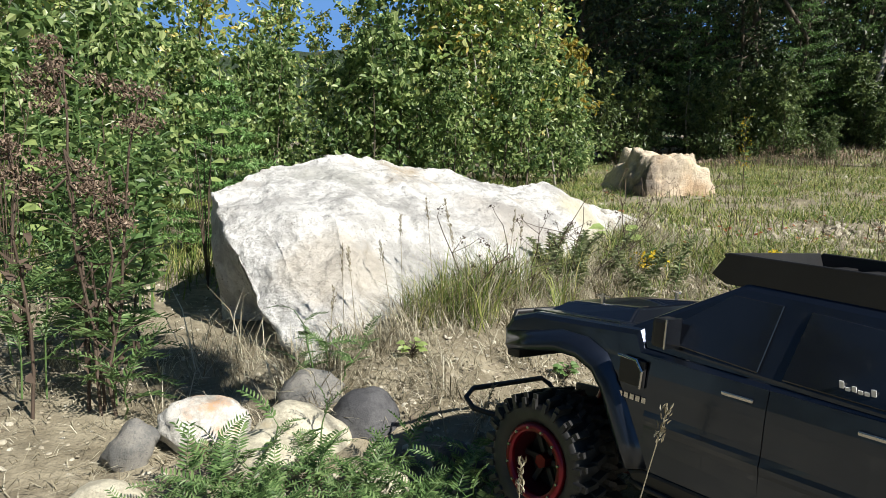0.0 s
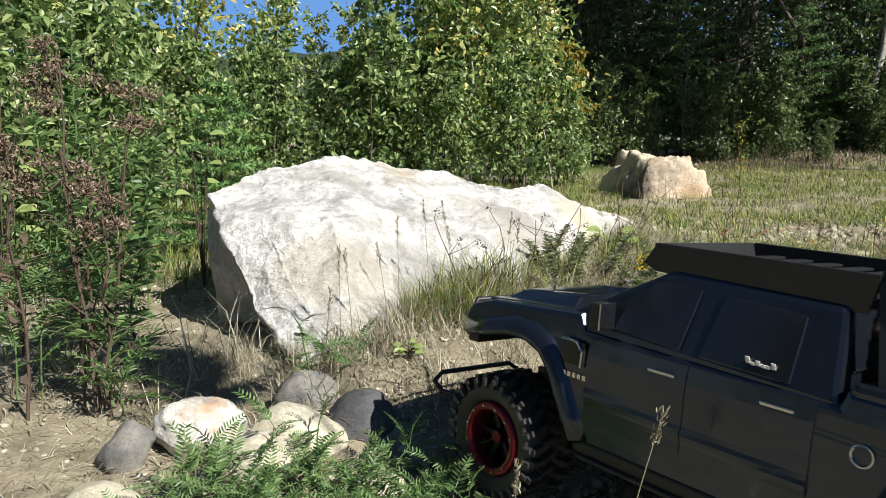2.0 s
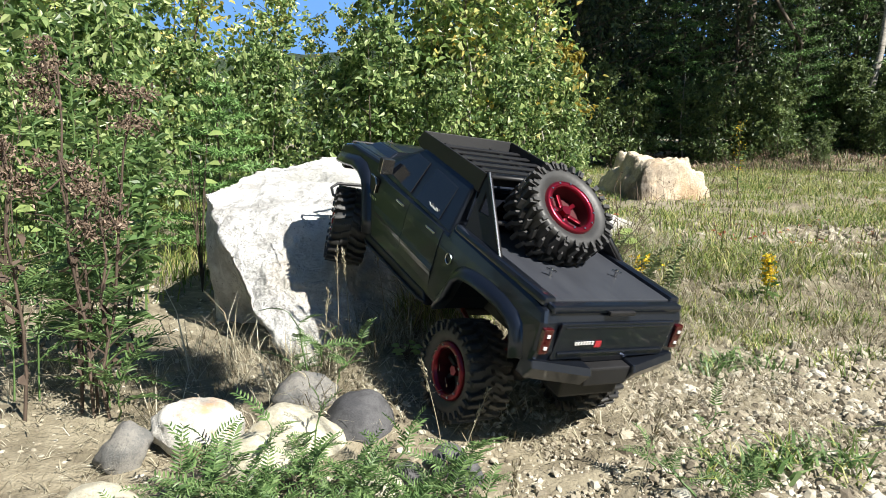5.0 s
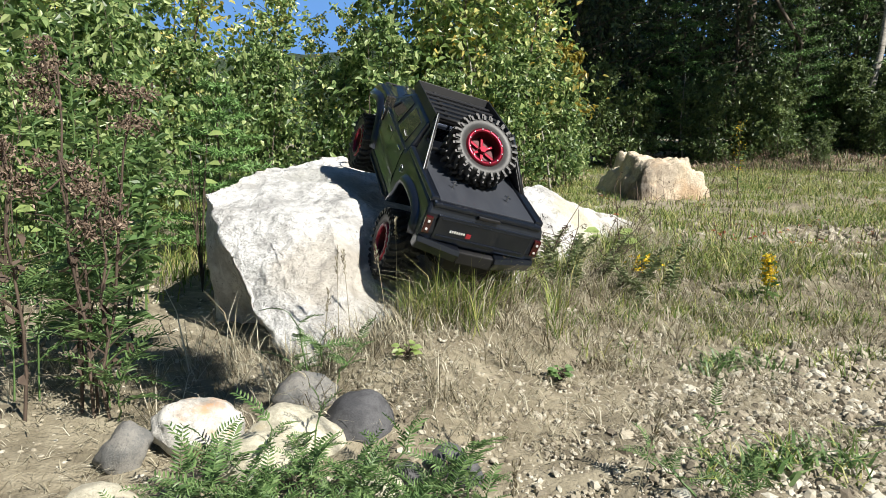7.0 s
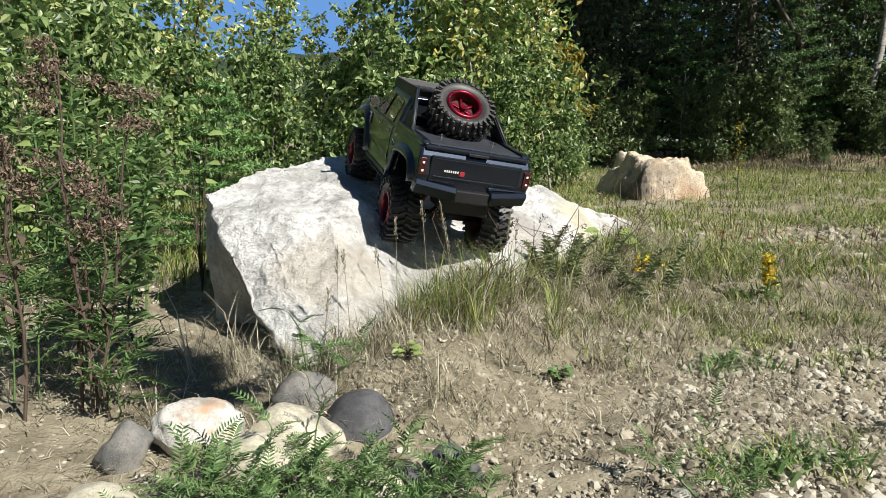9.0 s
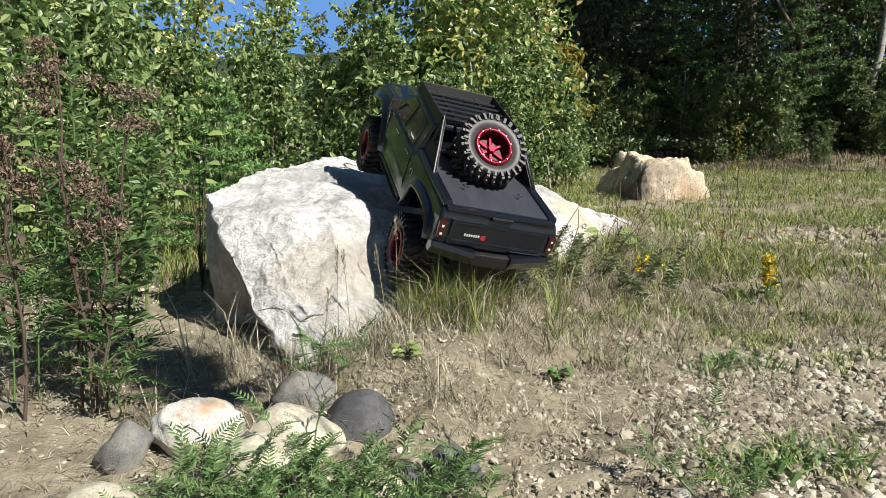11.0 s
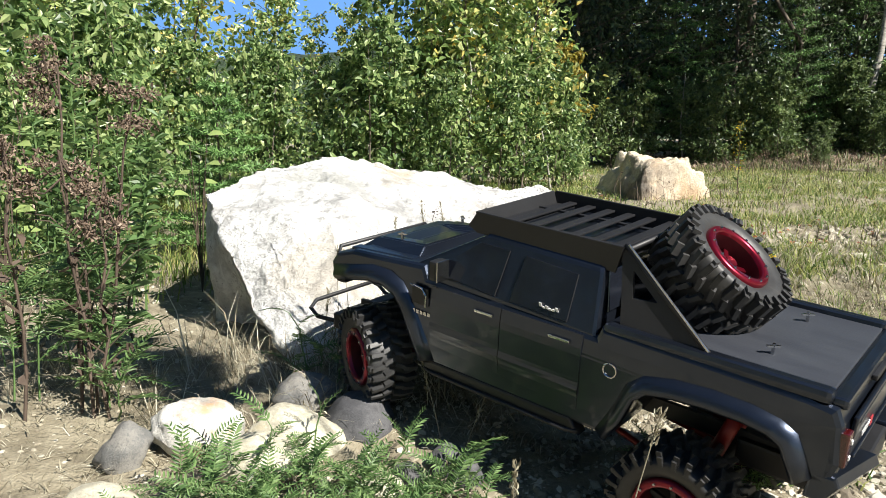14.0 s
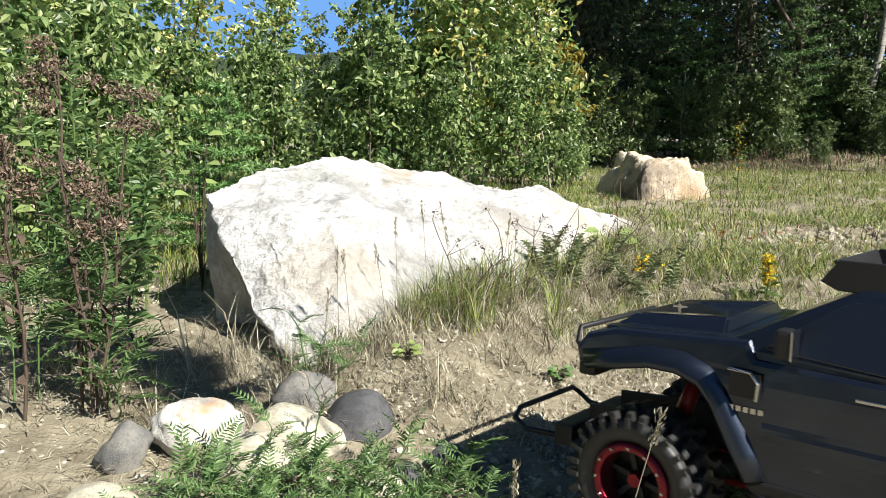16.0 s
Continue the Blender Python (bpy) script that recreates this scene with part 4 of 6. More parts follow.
rng = np.random.default_rng(11)
BIRCH = [tree_meshes(20 + i, 2.5, 0.014, 34, 54, 0.060, 0.26, M_BIRCH if i % 2 else M_BARK, M_LEAF, low=0.08, up=0.7) for i in range(4)]
SHRUB = [tree_meshes(40 + i, 1.25, 0.008, 13, 46, 0.052, 0.34, M_BARK, M_LEAF2, low=0.05, up=0.8, stems=4) for i in range(3)]
UNDER = [tree_meshes(50 + i, 1.25, 0.008, 13, 44, 0.058, 0.34, M_BARK, M_UNDER, low=0.05, up=0.8, stems=4) for i in range(2)]
DARK = [tree_meshes(60 + i, 4.6, 0.045, 46, 84, 0.072, 0.27, M_BARK, M_SHADELEAF, low=0.04, up=0.45) for i in range(3)]
HIGH = [tree_meshes(90, 11.0, 0.15, 46, 110, 0.22, 0.27, M_BARK, M_SHADELEAF, low=0.40, up=0.4)]
TALL = [tree_meshes(80 + i, 11.0, 0.14, 36, 72, 0.29, 0.26, M_BARK, M_SHADELEAF, low=0.10, up=0.4) for i in range(2)]


def bank(kind, name, label, places, category, group, jitter=0.0, lo=0.85, hi=1.2):
    for i, (x, y, s) in enumerate(places):
        make_tree(name, label, kind[i % len(kind)], (x + rng.normal(0, jitter), y + rng.normal(0, jitter)), rng.uniform(0, 360), s * rng.uniform(lo, hi), category, group)


# thicket behind the boulder, from the open gap under the sky to the birches
bank(BIRCH, "birch_sapling", "slender birch sapling with small green leaves turning yellow",
     [(0.08, 5.0, 1.0), (0.32, 5.3, 0.95), (0.46, 5.2, 0.8), (-0.15, 5.4, 1.0), (0.55, 6.9, 1.0), (-0.5, 5.9, 0.64), (0.25, 5.9, 1.1), (0.50, 6.3, 1.1),
      (-1.0, 6.1, 0.58), (-1.45, 5.8, 0.74), (-1.9, 5.4, 0.86), (-2.3, 5.0, 0.9), (-2.7, 5.4, 1.05), (-3.2, 5.8, 1.1), (-2.0, 4.4, 0.75), (-2.45, 4.2, 0.9), (-2.9, 4.7, 1.0), (-3.6, 5.0, 1.1),
      (-3.3, 4.2, 1.0), (-4.1, 4.6, 1.1), (-0.8, 7.0, 0.64), (-0.3, 7.0, 0.95), (0.35, 7.4, 1.1), (-1.6, 7.2, 0.85), (-2.5, 7.0, 1.0), (-3.5, 7.2, 1.15)],
     "tree", "thicket of saplings", 0.08, 0.9, 1.1)
bank(SHRUB, "shrub", "leafy green deciduous shrub at the edge of the thicket",
     [(-0.35, 4.6, 0.75), (0.0, 4.5, 0.7), (0.35, 4.6, 0.7), (0.7, 4.9, 0.75), (-0.7, 4.7, 0.8), (-1.05, 4.4, 0.8), (-1.4, 4.2, 0.85), (-1.75, 3.9, 0.9), (-2.1, 3.6, 0.95), (-1.5, 3.4, 0.75),
      (-1.85, 3.0, 0.9), (-2.3, 3.0, 1.0), (-1.25, 5.0, 0.9), (-0.2, 5.2, 0.9), (0.5, 5.6, 0.95), (0.85, 5.4, 0.6), (-1.6, 2.5, 0.75), (-2.0, 2.3, 0.9), (-1.75, 2.0, 0.8), (-2.6, 3.6, 1.1)],
     "shrub", "shrubs along the thicket", 0.06)
YELLOW = tree_meshes(47, 1.2, 0.009, 22, 50, 0.05, 0.28, M_BARK, M_YLEAF, low=0.3, up=0.8)
make_tree("birch_sapling", "young birch with yellow and orange autumn leaves", YELLOW, (1.12, 6.4), 30, 0.95)
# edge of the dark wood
bank(DARK, "forest_tree", "broadleaf tree at the wood's edge, leaves coloured dark for shade",
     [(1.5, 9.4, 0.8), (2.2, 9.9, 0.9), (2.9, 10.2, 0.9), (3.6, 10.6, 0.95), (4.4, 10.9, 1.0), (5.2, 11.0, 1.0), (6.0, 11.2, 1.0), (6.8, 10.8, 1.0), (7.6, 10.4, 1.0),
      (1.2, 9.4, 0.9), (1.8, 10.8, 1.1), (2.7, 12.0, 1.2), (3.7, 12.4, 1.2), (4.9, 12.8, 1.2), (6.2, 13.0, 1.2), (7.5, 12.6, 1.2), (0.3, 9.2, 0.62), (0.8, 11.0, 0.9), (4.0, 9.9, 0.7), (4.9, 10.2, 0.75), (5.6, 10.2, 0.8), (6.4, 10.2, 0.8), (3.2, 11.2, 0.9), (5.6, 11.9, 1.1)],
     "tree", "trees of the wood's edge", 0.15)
bank(UNDER, "shrub", "green undergrowth shrub before the dark wood",
     [(1.3, 7.4, 0.7), (1.8, 8.0, 0.75), (2.4, 8.6, 0.7), (3.0, 9.0, 0.8), (3.6, 9.3, 0.9), (4.1, 9.4, 0.9), (4.6, 9.6, 0.8), (5.2, 9.8, 0.8), (5.8, 9.9, 0.8), (2.0, 9.1, 0.8), (3.3, 9.8, 0.9), (3.9, 8.9, 0.8), (4.9, 9.2, 0.75), (5.5, 9.5, 0.8), (6.2, 9.6, 0.9), (6.6, 9.2, 0.9), (6.0, 10.3, 1.0), (4.5, 8.7, 0.35), (5.1, 8.9, 0.45), (5.6, 8.7, 0.4), (6.0, 8.9, 0.5), (5.4, 9.4, 0.6), (4.2, 8.5, 0.3)],
     "shrub", "undergrowth of the wood", 0.12)
# the wood goes on behind; trees out of view are added to shade its edge
# those round the viewpoint are added to cut the sky's light and reflections
bank(TALL, "tall_tree", "tall broadleaf tree added round the place, mostly out of view",
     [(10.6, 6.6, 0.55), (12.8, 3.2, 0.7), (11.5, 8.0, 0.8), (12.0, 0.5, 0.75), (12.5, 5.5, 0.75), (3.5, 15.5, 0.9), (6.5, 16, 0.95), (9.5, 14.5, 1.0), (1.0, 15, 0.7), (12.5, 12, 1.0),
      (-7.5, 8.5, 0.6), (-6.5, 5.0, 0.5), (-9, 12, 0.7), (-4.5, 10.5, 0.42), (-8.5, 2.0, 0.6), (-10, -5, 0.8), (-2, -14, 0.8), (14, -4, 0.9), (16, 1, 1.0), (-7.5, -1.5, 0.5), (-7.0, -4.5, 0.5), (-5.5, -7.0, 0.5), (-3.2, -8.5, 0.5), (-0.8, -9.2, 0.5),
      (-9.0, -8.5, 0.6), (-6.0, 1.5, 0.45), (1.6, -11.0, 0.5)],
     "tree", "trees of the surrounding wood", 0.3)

# unseen high-crowned tree added to shade the wood's edge, not the meadow
bank(HIGH, "tall_tree", "unseen tall tree with a high crown, added to shade the wood's edge", [(5.4, 6.6, 0.85)], "tree", "trees of the surrounding wood", 0.1)

# bare-stemmed sapling, added unseen beside the viewpoint to shade the bank before the boulder
SHADE_SAPLING = tree_meshes(97, 2.15, 0.007, 30, 45, 0.045, 0.055, M_BARK, M_LEAF, low=0.72, wander=0.01)
make_tree("birch_sapling", "unseen slender bare-stemmed sapling, added so its leafy top shades the bank", SHADE_SAPLING, (0.90, -0.10), 0, 1.0)


def spruce_meshes(seed, height, tiers, reach, mat, gap=0.0045, needle=1.0):
    """A young spruce: whorls of drooping branches with flat sprays of needles."""
    r = np.random.default_rng(seed)
    wood, crown = Soup(), Soup()
    wood.add(*tube([(0, 0, -0.02), (0.004, 0, height * 0.5), (0, 0.004, height)], [0.012 * height, 0.007 * height, 0.001], 6))
    P, D, N = [], [], []
    for t in range(tiers):
        z = height * (0.06 + 0.93 * t / tiers)
        ln = reach * (1 - t / tiers) ** 0.85 + 0.025
        for b in range(7):
            a = b * 2 * math.pi / 7 + t * 0.5 + r.normal(0, 0.12)
            way = np.array([math.cos(a), math.sin(a), r.uniform(-0.05, 0.25)])
            l = ln * r.uniform(0.75, 1.15)
            pts = np.array([[0, 0, z], [0, 0, z], [0, 0, z]]) + np.outer([0, 0.55, 1], way * l) + [[0, 0, 0], [0, 0, -0.02 * l], [0, 0, 0.06 * l]]
            wood.add(*tube(pts, [0.004, 0.003, 0.001], 3))
            sidev = np.array([-way[1], way[0], 0])
            twigs = [(pts[0], pts[2])]
            for s in np.linspace(0.25, 0.9, 7):
                o = pts[0] + (pts[2] - pts[0]) * s
                for sg in (1, -1):
                    twigs.append((o, o + (way * 0.7 + sidev * sg * 0.8) * l * 0.38 * (1.1 - s * 0.7)))
            for p0, p1 in twigs:
                n = max(6, int(np.linalg.norm(p1 - p0) / gap))
                u = r.uniform(0, 1, n)[:, None]
                P.append(p0 + (p1 - p0) * u)
                D.append(unit((p1 - p0)[None]) * 0.6 + r.normal(0, 0.75, (n, 3)))
                N.append(r.normal(0, 1, (n, 3)))
    crown.add(*leaves(np.concatenate(P), np.concatenate(D), np.concatenate(N), needle * r.uniform(0.018, 0.030, sum(len(q) for q in P)), 0.2, 0.02, 0.0))
    return wood.mesh("trunk", M_BARK), crown.mesh("crown", mat)


SPRUCE = spruce_meshes(7, 0.72, 11, 0.26, M_NEEDLE)
make_tree("spruce_sapling", "small bright green spruce sapling behind the boulder", SPRUCE, (-0.79, 2.6), 20, 0.92)
BIGSPRUCE = spruce_meshes(9, 2.6, 12, 0.95, M_NEEDLE, 0.014, 2.0)
for x, y, s in ((3.2, 10.0, 1.0), (2.6, 10.9, 1.2), (4.8, 10.3, 0.9), (5.6, 10.6, 1.1)):
    make_tree("spruce", "shaded spruce at the edge of the dark wood", BIGSPRUCE, (x, y), x * 40, s)


def bare_trunk(label, points, r0, r1, mat):
    s = Soup()
    s.add(*tube(points, np.linspace(r0, r1, len(points)), 8))
    ob = new("tree_trunk", s.mesh("tree_trunk", mat, True))
    tagged(ob, label, "tree trunk")


gz = lambda x, y: float(ground_z(x, y))
bare_trunk("pale leaning birch trunk at the wood's edge", [(5.35, 9.6, 0.1), (5.42, 9.6, 0.8), (5.60, 9.65, 1.6), (5.75, 9.7, 3.2)], 0.05, 0.035, M_BIRCH)
bare_trunk("dark straight trunk in the shade of the wood", [(4.2, 10.3, 0.1), (4.18, 10.3, 1.6), (4.2, 10.3, 3.6)], 0.06, 0.05, M_BARK)
bare_trunk("dead grey branch leaning among the trees", [(4.75, 10.0, 1.75), (4.45, 10.0, 2.2), (4.05, 10.05, 2.9)], 0.030, 0.02, M_BARK)
bare_trunk("thin white birch stem behind the boulder", [(0.17, 4.95, 0.05), (0.175, 4.95, 0.6), (0.19, 4.97, 0.9), (0.15, 5.0, 1.15)], 0.010, 0.004, M_BIRCH)
bare_trunk("thin pale leaning stem in the thicket", [(0.72, 4.9, 0.1), (0.69, 4.92, 0.35), (0.64, 4.95, 0.6)], 0.008, 0.004, M_BIRCH)
bare_trunk("thin white dead stem before the wood", [(2.95, 9.1, 0.2), (2.90, 9.1, 0.7), (2.94, 9.1, 1.3)], 0.012, 0.004, M_BIRCH)

# ---- weeds at the left ----


def dead_weed(at, height, lean, seed, heads, spread, label="tall dead weed with brown flower clusters"):
    """Stalk, side shoots and flat clusters of dry brown flowers."""
    r = np.random.default_rng(seed)
    root = new("dead_weed")
    root.matrix_basis = pose(at[0], at[1], gz(*at))
    z = np.linspace(0, 1, 7)
    path = np.stack([lean[0] * z ** 1.3 + r.normal(0, 0.004, 7), lean[1] * z + r.normal(0, 0.004, 7), z * height], 1)
    s = Soup()
    s.add(*tube(path, np.linspace(0.0028, 0.0014, 7), 6))
    clusters = []
    for i in range(heads):
        t = 0.72 + 0.28 * (i + 1) / heads
        base = path[-1] * t + path[3] * (1 - t) if t < 1 else path[-1]
        a = r.uniform(0, 6.28)
        tip = path[-1] + np.array([math.cos(a) * spread * r.uniform(0.3, 1), math.sin(a) * spread * r.uniform(0.3, 1), r.uniform(-0.075, 0.025)])
        mid = (base + tip) / 2 + [0, 0, -0.012]
        s.add(*tube([base, mid, tip], [0.0018, 0.0014, 0.001], 4))
        clusters.append(tip)
    for i in range(6):
        t = r.uniform(0.2, 0.75)
        b = np.array([np.interp(t, z, path[:, k]) for k in range(3)])
        a = r.uniform(0, 6.28)
        s.add(*tube([b, b + [math.cos(a) * 0.03, math.sin(a) * 0.03, 0.03], b + [math.cos(a) * 0.06, math.sin(a) * 0.06, 0.035]], [0.0013, 0.001, 0.0006], 3))
    hang("stalk", s.mesh("stalk", M_STEM), root)
    for c in clusters:
        n = 110
        p = c + r.normal(0, 1, (n, 3)) * [0.011, 0.011, 0.006]
        d = r.normal(0, 1, (n, 3)) + [0, 0, 0.6]
        f = Soup()
        f.add(*leaves(p, d, r.normal(0, 1, (n, 3)), r.uniform(0.004, 0.009, n), 0.55, 0.2, 0.1))
        tagged(hang("flower_head", f.mesh("flower_head", M_SEED), root, label="dry brown flower cluster"), kind="stuff")
    n = 9
    p = np.stack([np.interp(r.uniform(0.15, 0.7, n), z, path[:, k]) for k in range(3)], 1)
    f = Soup()
    f.add(*leaves(p, r.normal(0, 1, (n, 3)) + [0, 0, -0.8], r.normal(0, 1, (n, 3)), r.uniform(0.012, 0.026, n), 0.3, 0.3, 0.5))
    tagged(hang("withered_leaves", f.mesh("withered_leaves", M_STEM), root), kind="stuff")
    tagged(root, label, "weed", "dead weeds")


for i, (x, y, h, lx, hd, sp) in enumerate([(-0.55, 1.08, 0.525, -0.02, 7, 0.055), (-0.52, 1.10, 0.475, 0.05, 4, 0.028), (-0.53, 1.06, 0.405, -0.03, 7, 0.052),
                                           (-0.51, 1.07, 0.365, 0.01, 3, 0.022), (-0.53, 1.08, 0.32, -0.015, 3, 0.025), (-0.62, 1.04, 0.42, -0.01, 4, 0.03)]):
    dead_weed((x, y), h, (lx, 0.02), 100 + i, hd, sp)


def leafy_stalk(name, label, at, height, leaf, count, mat, seed, lean=(0, 0), width=0.22, category="weed", r0=0.003, droop=-0.1):
    """An upright stalk with narrow leaves all round it."""
    r = np.random.default_rng(seed)
    root = new(name)
    root.matrix_basis = pose(at[0], at[1], gz(*at))
    z = np.linspace(0, 1, 6)
    path = np.stack([lean[0] * z ** 1.5 + r.normal(0, 0.004, 6), lean[1] * z + r.normal(0, 0.004, 6), z * height], 1)
    s = Soup()
    s.add(*tube(path, np.linspace(r0, r0 * 0.4, 6), 5))
    hang("stalk", s.mesh("stalk", M_STEM if r.uniform() < 0.4 else M_VETCH), root)
    t = np.sort(r.uniform(0.15, 1.0, count))
    p = np.stack([np.interp(t, z, path[:, k]) for k in range(3)], 1)
    a = np.arange(count) * 2.4
    d = np.stack([np.cos(a), np.sin(a), r.uniform(-0.2, 0.8, count) + t * 0.5 + droop], 1)
    f = Soup()
    f.add(*leaves(p, d, np.tile([0, 0, 1.0], (count, 1)) + r.normal(0, 0.3, (count, 3)), leaf * r.uniform(0.7, 1.2, count) * (1.15 - 0.5 * t), width, 0.1, 0.25))
    hang("foliage", f.mesh("foliage", mat), root)
    return tagged(root, label, category)


for i in range(34):
    y = rng.uniform(1.7, 3.2)
    x = -(rng.uniform(0.41, 0.68)) * y
    if x > -0.70:
        x -= 0.25
    leafy_stalk("leafy_weed", "tall green weed with narrow leaves", (x, y), rng.uniform(0.35, 0.75) * (0.75 + y / 8), 0.046, 64, M_LEAF2 if i % 2 else M_VETCH, 300 + i, (rng.normal(0, 0.05), 0), 0.26)
for i in range(10):
    x, y = -0.42 * (1.3 + 0.12 * i) - rng.uniform(0.02, 0.2), 1.35 + 0.1 * i
    leafy_stalk("leafy_weed", "green weed with narrow leaves beside the boulder", (x, y), rng.uniform(0.15, 0.4), 0.05, 30, M_VETCH, 340 + i, (rng.normal(0, 0.03), 0), 0.24)


def big_leaves(label, at, height, size, count, mat, seed, lean=(0, 0)):
    """A sprout with a few broad rounded leaves."""
    r = np.random.default_rng(seed)
    root = new("seedling")
    root.matrix_basis = pose(at[0], at[1], gz(*at))
    s = Soup()
    tips = []
    for i in range(count):
        a = 2.4 * i + r.normal(0, 0.3)
        t = (i + 1) / count
        tip = np.array([lean[0] * t + math.cos(a) * size * 0.7, lean[1] * t + math.sin(a) * size * 0.7, height * (0.45 + 0.55 * t)])
        s.add(*tube([(0, 0, 0), tip * [0.4, 0.4, 0.6], tip], [0.0016, 0.0012, 0.0008], 4))
        tips.append((tip, a))
    tagged(hang("stalk", s.mesh("stalk", M_STEM), root), kind="stuff")
    for tip, a in tips:
        f = Soup()
        f.add(*leaves(tip[None], np.array([[math.cos(a), math.sin(a), 0.1]]), np.array([[0.2, -0.4, 0.9]]), [size], 0.85, 0.08, 0.15))
        hang("leaf", f.mesh("leaf", mat), root)
    tagged(root, label, "seedling")


big_leaves("seedling with broad bright green leaves at the boulder's tip", (0.50, 2.16), 0.085, 0.05, 6, M_LEAF, 401)
big_leaves("aspen sprout with round green leaves", (-0.65, 1.95), 0.42, 0.045, 9, M_LEAF, 402, (0.0, 0.0))
big_leaves("aspen sprout with round green leaves", (-0.95, 1.55), 0.50, 0.045, 10, M_LEAF, 403, (0.05, 0.0))
big_leaves("aspen sprout with round green leaves", (-0.80, 1.35), 0.33, 0.04, 8, M_LEAF, 404)
big_leaves("low broad-leaved weed in the gravel", (0.20, 1.21), 0.025, 0.014, 22, M_VETCH, 405)
big_leaves("low yellow-green weed in the gravel", (-0.06, 1.17), 0.025, 0.016, 12, M_LEAF, 408)


def vetch_leaf(size, pairs, seed):
    """One compound leaf: a bent midrib with pairs of narrow leaflets."""
    r = np.random.default_rng(seed)
    t = np.linspace(0, 1, 7)
    path = np.stack([t * size, np.zeros(7), size * (0.35 * t - 0.45 * t * t)], 1)
    s = Soup()
    s.add(*tube(path, np.linspace(0.0011, 0.0005, 7), 4))
    u = np.repeat(np.linspace(0.18, 0.98, pairs), 2)
    sg = np.tile([1.0, -1.0], pairs)
    p = np.stack([np.interp(u, t, path[:, k]) for k in range(3)], 1)
    d = np.stack([0.45 + 0.2 * u, sg, r.normal(0.1, 0.12, len(u))], 1)
    s.add(*leaves(p, d, np.tile([0, 0, 1.0], (len(u), 1)) + r.normal(0, 0.15, (len(u), 3)), size * 0.24 * (1.1 - 0.45 * u) * r.uniform(0.85, 1.1, len(u)), 0.26, 0.06, 0.08))
    return s.mesh("compound_leaf", M_VETCH)


VLEAF = [vetch_leaf(0.10, 11, 500 + i) for i in range(4)]


def vetch(at, height, count, seed, size=1.0, lean=(0, 0)):
    """A crown vetch plant: arching stems that carry compound leaves."""
    r = np.random.default_rng(seed)
    root = new("vetch")
    root.matrix_basis = pose(at[0], at[1], gz(*at))
    s = Soup()
    z = np.linspace(0, 1, 6)
    path = np.stack([lean[0] * z ** 1.4, lean[1] * z ** 1.4, height * z], 1) + r.normal(0, 0.003, (6, 3))
    path[0] = 0
    s.add(*tube(path, np.linspace(0.0018, 0.0007, 6), 4))
    hang("stem", s.mesh("stem", M_VETCH), root)
    for i in range(count):
        t = 0.2 + 0.8 * (i + 1) / count
        b = Vector([float(np.interp(t, z, path[:, k])) for k in range(3)])
        m = Matrix.Translation(b) @ pose(0, 0, 0, r.normal(0, 14), -r.uniform(5, 55) * (0.4 + t), i * 137 + r.normal(0, 20)) @ Matrix.Scale(size * r.uniform(0.7, 1.15), 4)
        hang("compound_leaf", VLEAF[i % 4], root, m)
    tagged(root, "green crown vetch with feathery compound leaves", "vetch", "vetch plants")


spots = []
for i in range(40):
    x, y = rng.uniform(-0.30, -0.02), rng.uniform(0.64, 0.82)
    spots.append((x, y, rng.uniform(0.02, 0.055), 6, 0.52))
spots += [(0.0, 0.84, 0.04, 6, 0.55), (0.03, 0.82, 0.065, 6, 0.55), (-0.02, 0.80, 0.05, 6, 0.55), (0.04, 0.79, 0.04, 6, 0.5), (-0.17, 0.86, 0.04, 6, 0.6), (-0.12, 0.84, 0.04, 6, 0.55), (-0.20, 0.84, 0.045, 7, 0.6), (-0.25, 0.83, 0.045, 7, 0.6), (-0.15, 0.82, 0.045, 7, 0.6), (-0.29, 0.81, 0.04, 7, 0.6), (-0.10, 0.80, 0.04, 7, 0.6), (-0.08, 0.86, 0.05, 6, 0.55), (-0.22, 0.87, 0.07, 5, 0.55), (-0.16, 0.88, 0.075, 5, 0.5), (-0.27, 0.86, 0.06, 5, 0.5)]
spots += [(-0.60, 1.20, 0.17, 9, 1.0), (-0.55, 1.16, 0.20, 10, 1.0), (-0.66, 1.26, 0.2, 10, 1.0), (-0.52, 1.10, 0.13, 8, 1.0), (-0.68, 1.12, 0.2, 9, 1.0), (-0.49, 1.06, 0.08, 6, 0.9),
          (-0.20, 1.18, 0.06, 6, 0.55), (-0.24, 1.15, 0.05, 6, 0.55), (-0.21, 1.12, 0.12, 5, 0.5), (-0.17, 1.1, 0.07, 6, 0.55), (-0.72, 1.35, 0.2, 9, 1.0), (-0.8, 1.3, 0.25, 9, 1.0)]
spots += [(0.27, 0.90, 0.03, 5, 0.42), (0.36, 0.98, 0.04, 4, 0.42), (0.30, 0.82, 0.03, 7, 0.45), (0.66, 1.0, 0.05, 5, 0.5), (0.38, 0.84, 0.025, 6, 0.4), (0.33, 0.80, 0.03, 6, 0.4)]
for i, (x, y, h, c, sz) in enumerate(spots):
    vetch((x, y), h, c, 520 + i, sz, (rng.normal(0, 0.03), rng.normal(-0.01, 0.02)))

# ---- grass, gravel and litter ----


def scatter(n, x0, x1, y0, y1, r, keep):
    """Points on the ground, thinned by keep(x, y), a chance from 0 to 1."""
    x, y = r.uniform(x0, x1, n), r.uniform(y0, y1, n)
    k = r.uniform(0, 1, n) < keep(x, y)
    x, y = x[k], y[k]
    return np.stack([x, y, ground_z(x, y) - 0.002], 1)


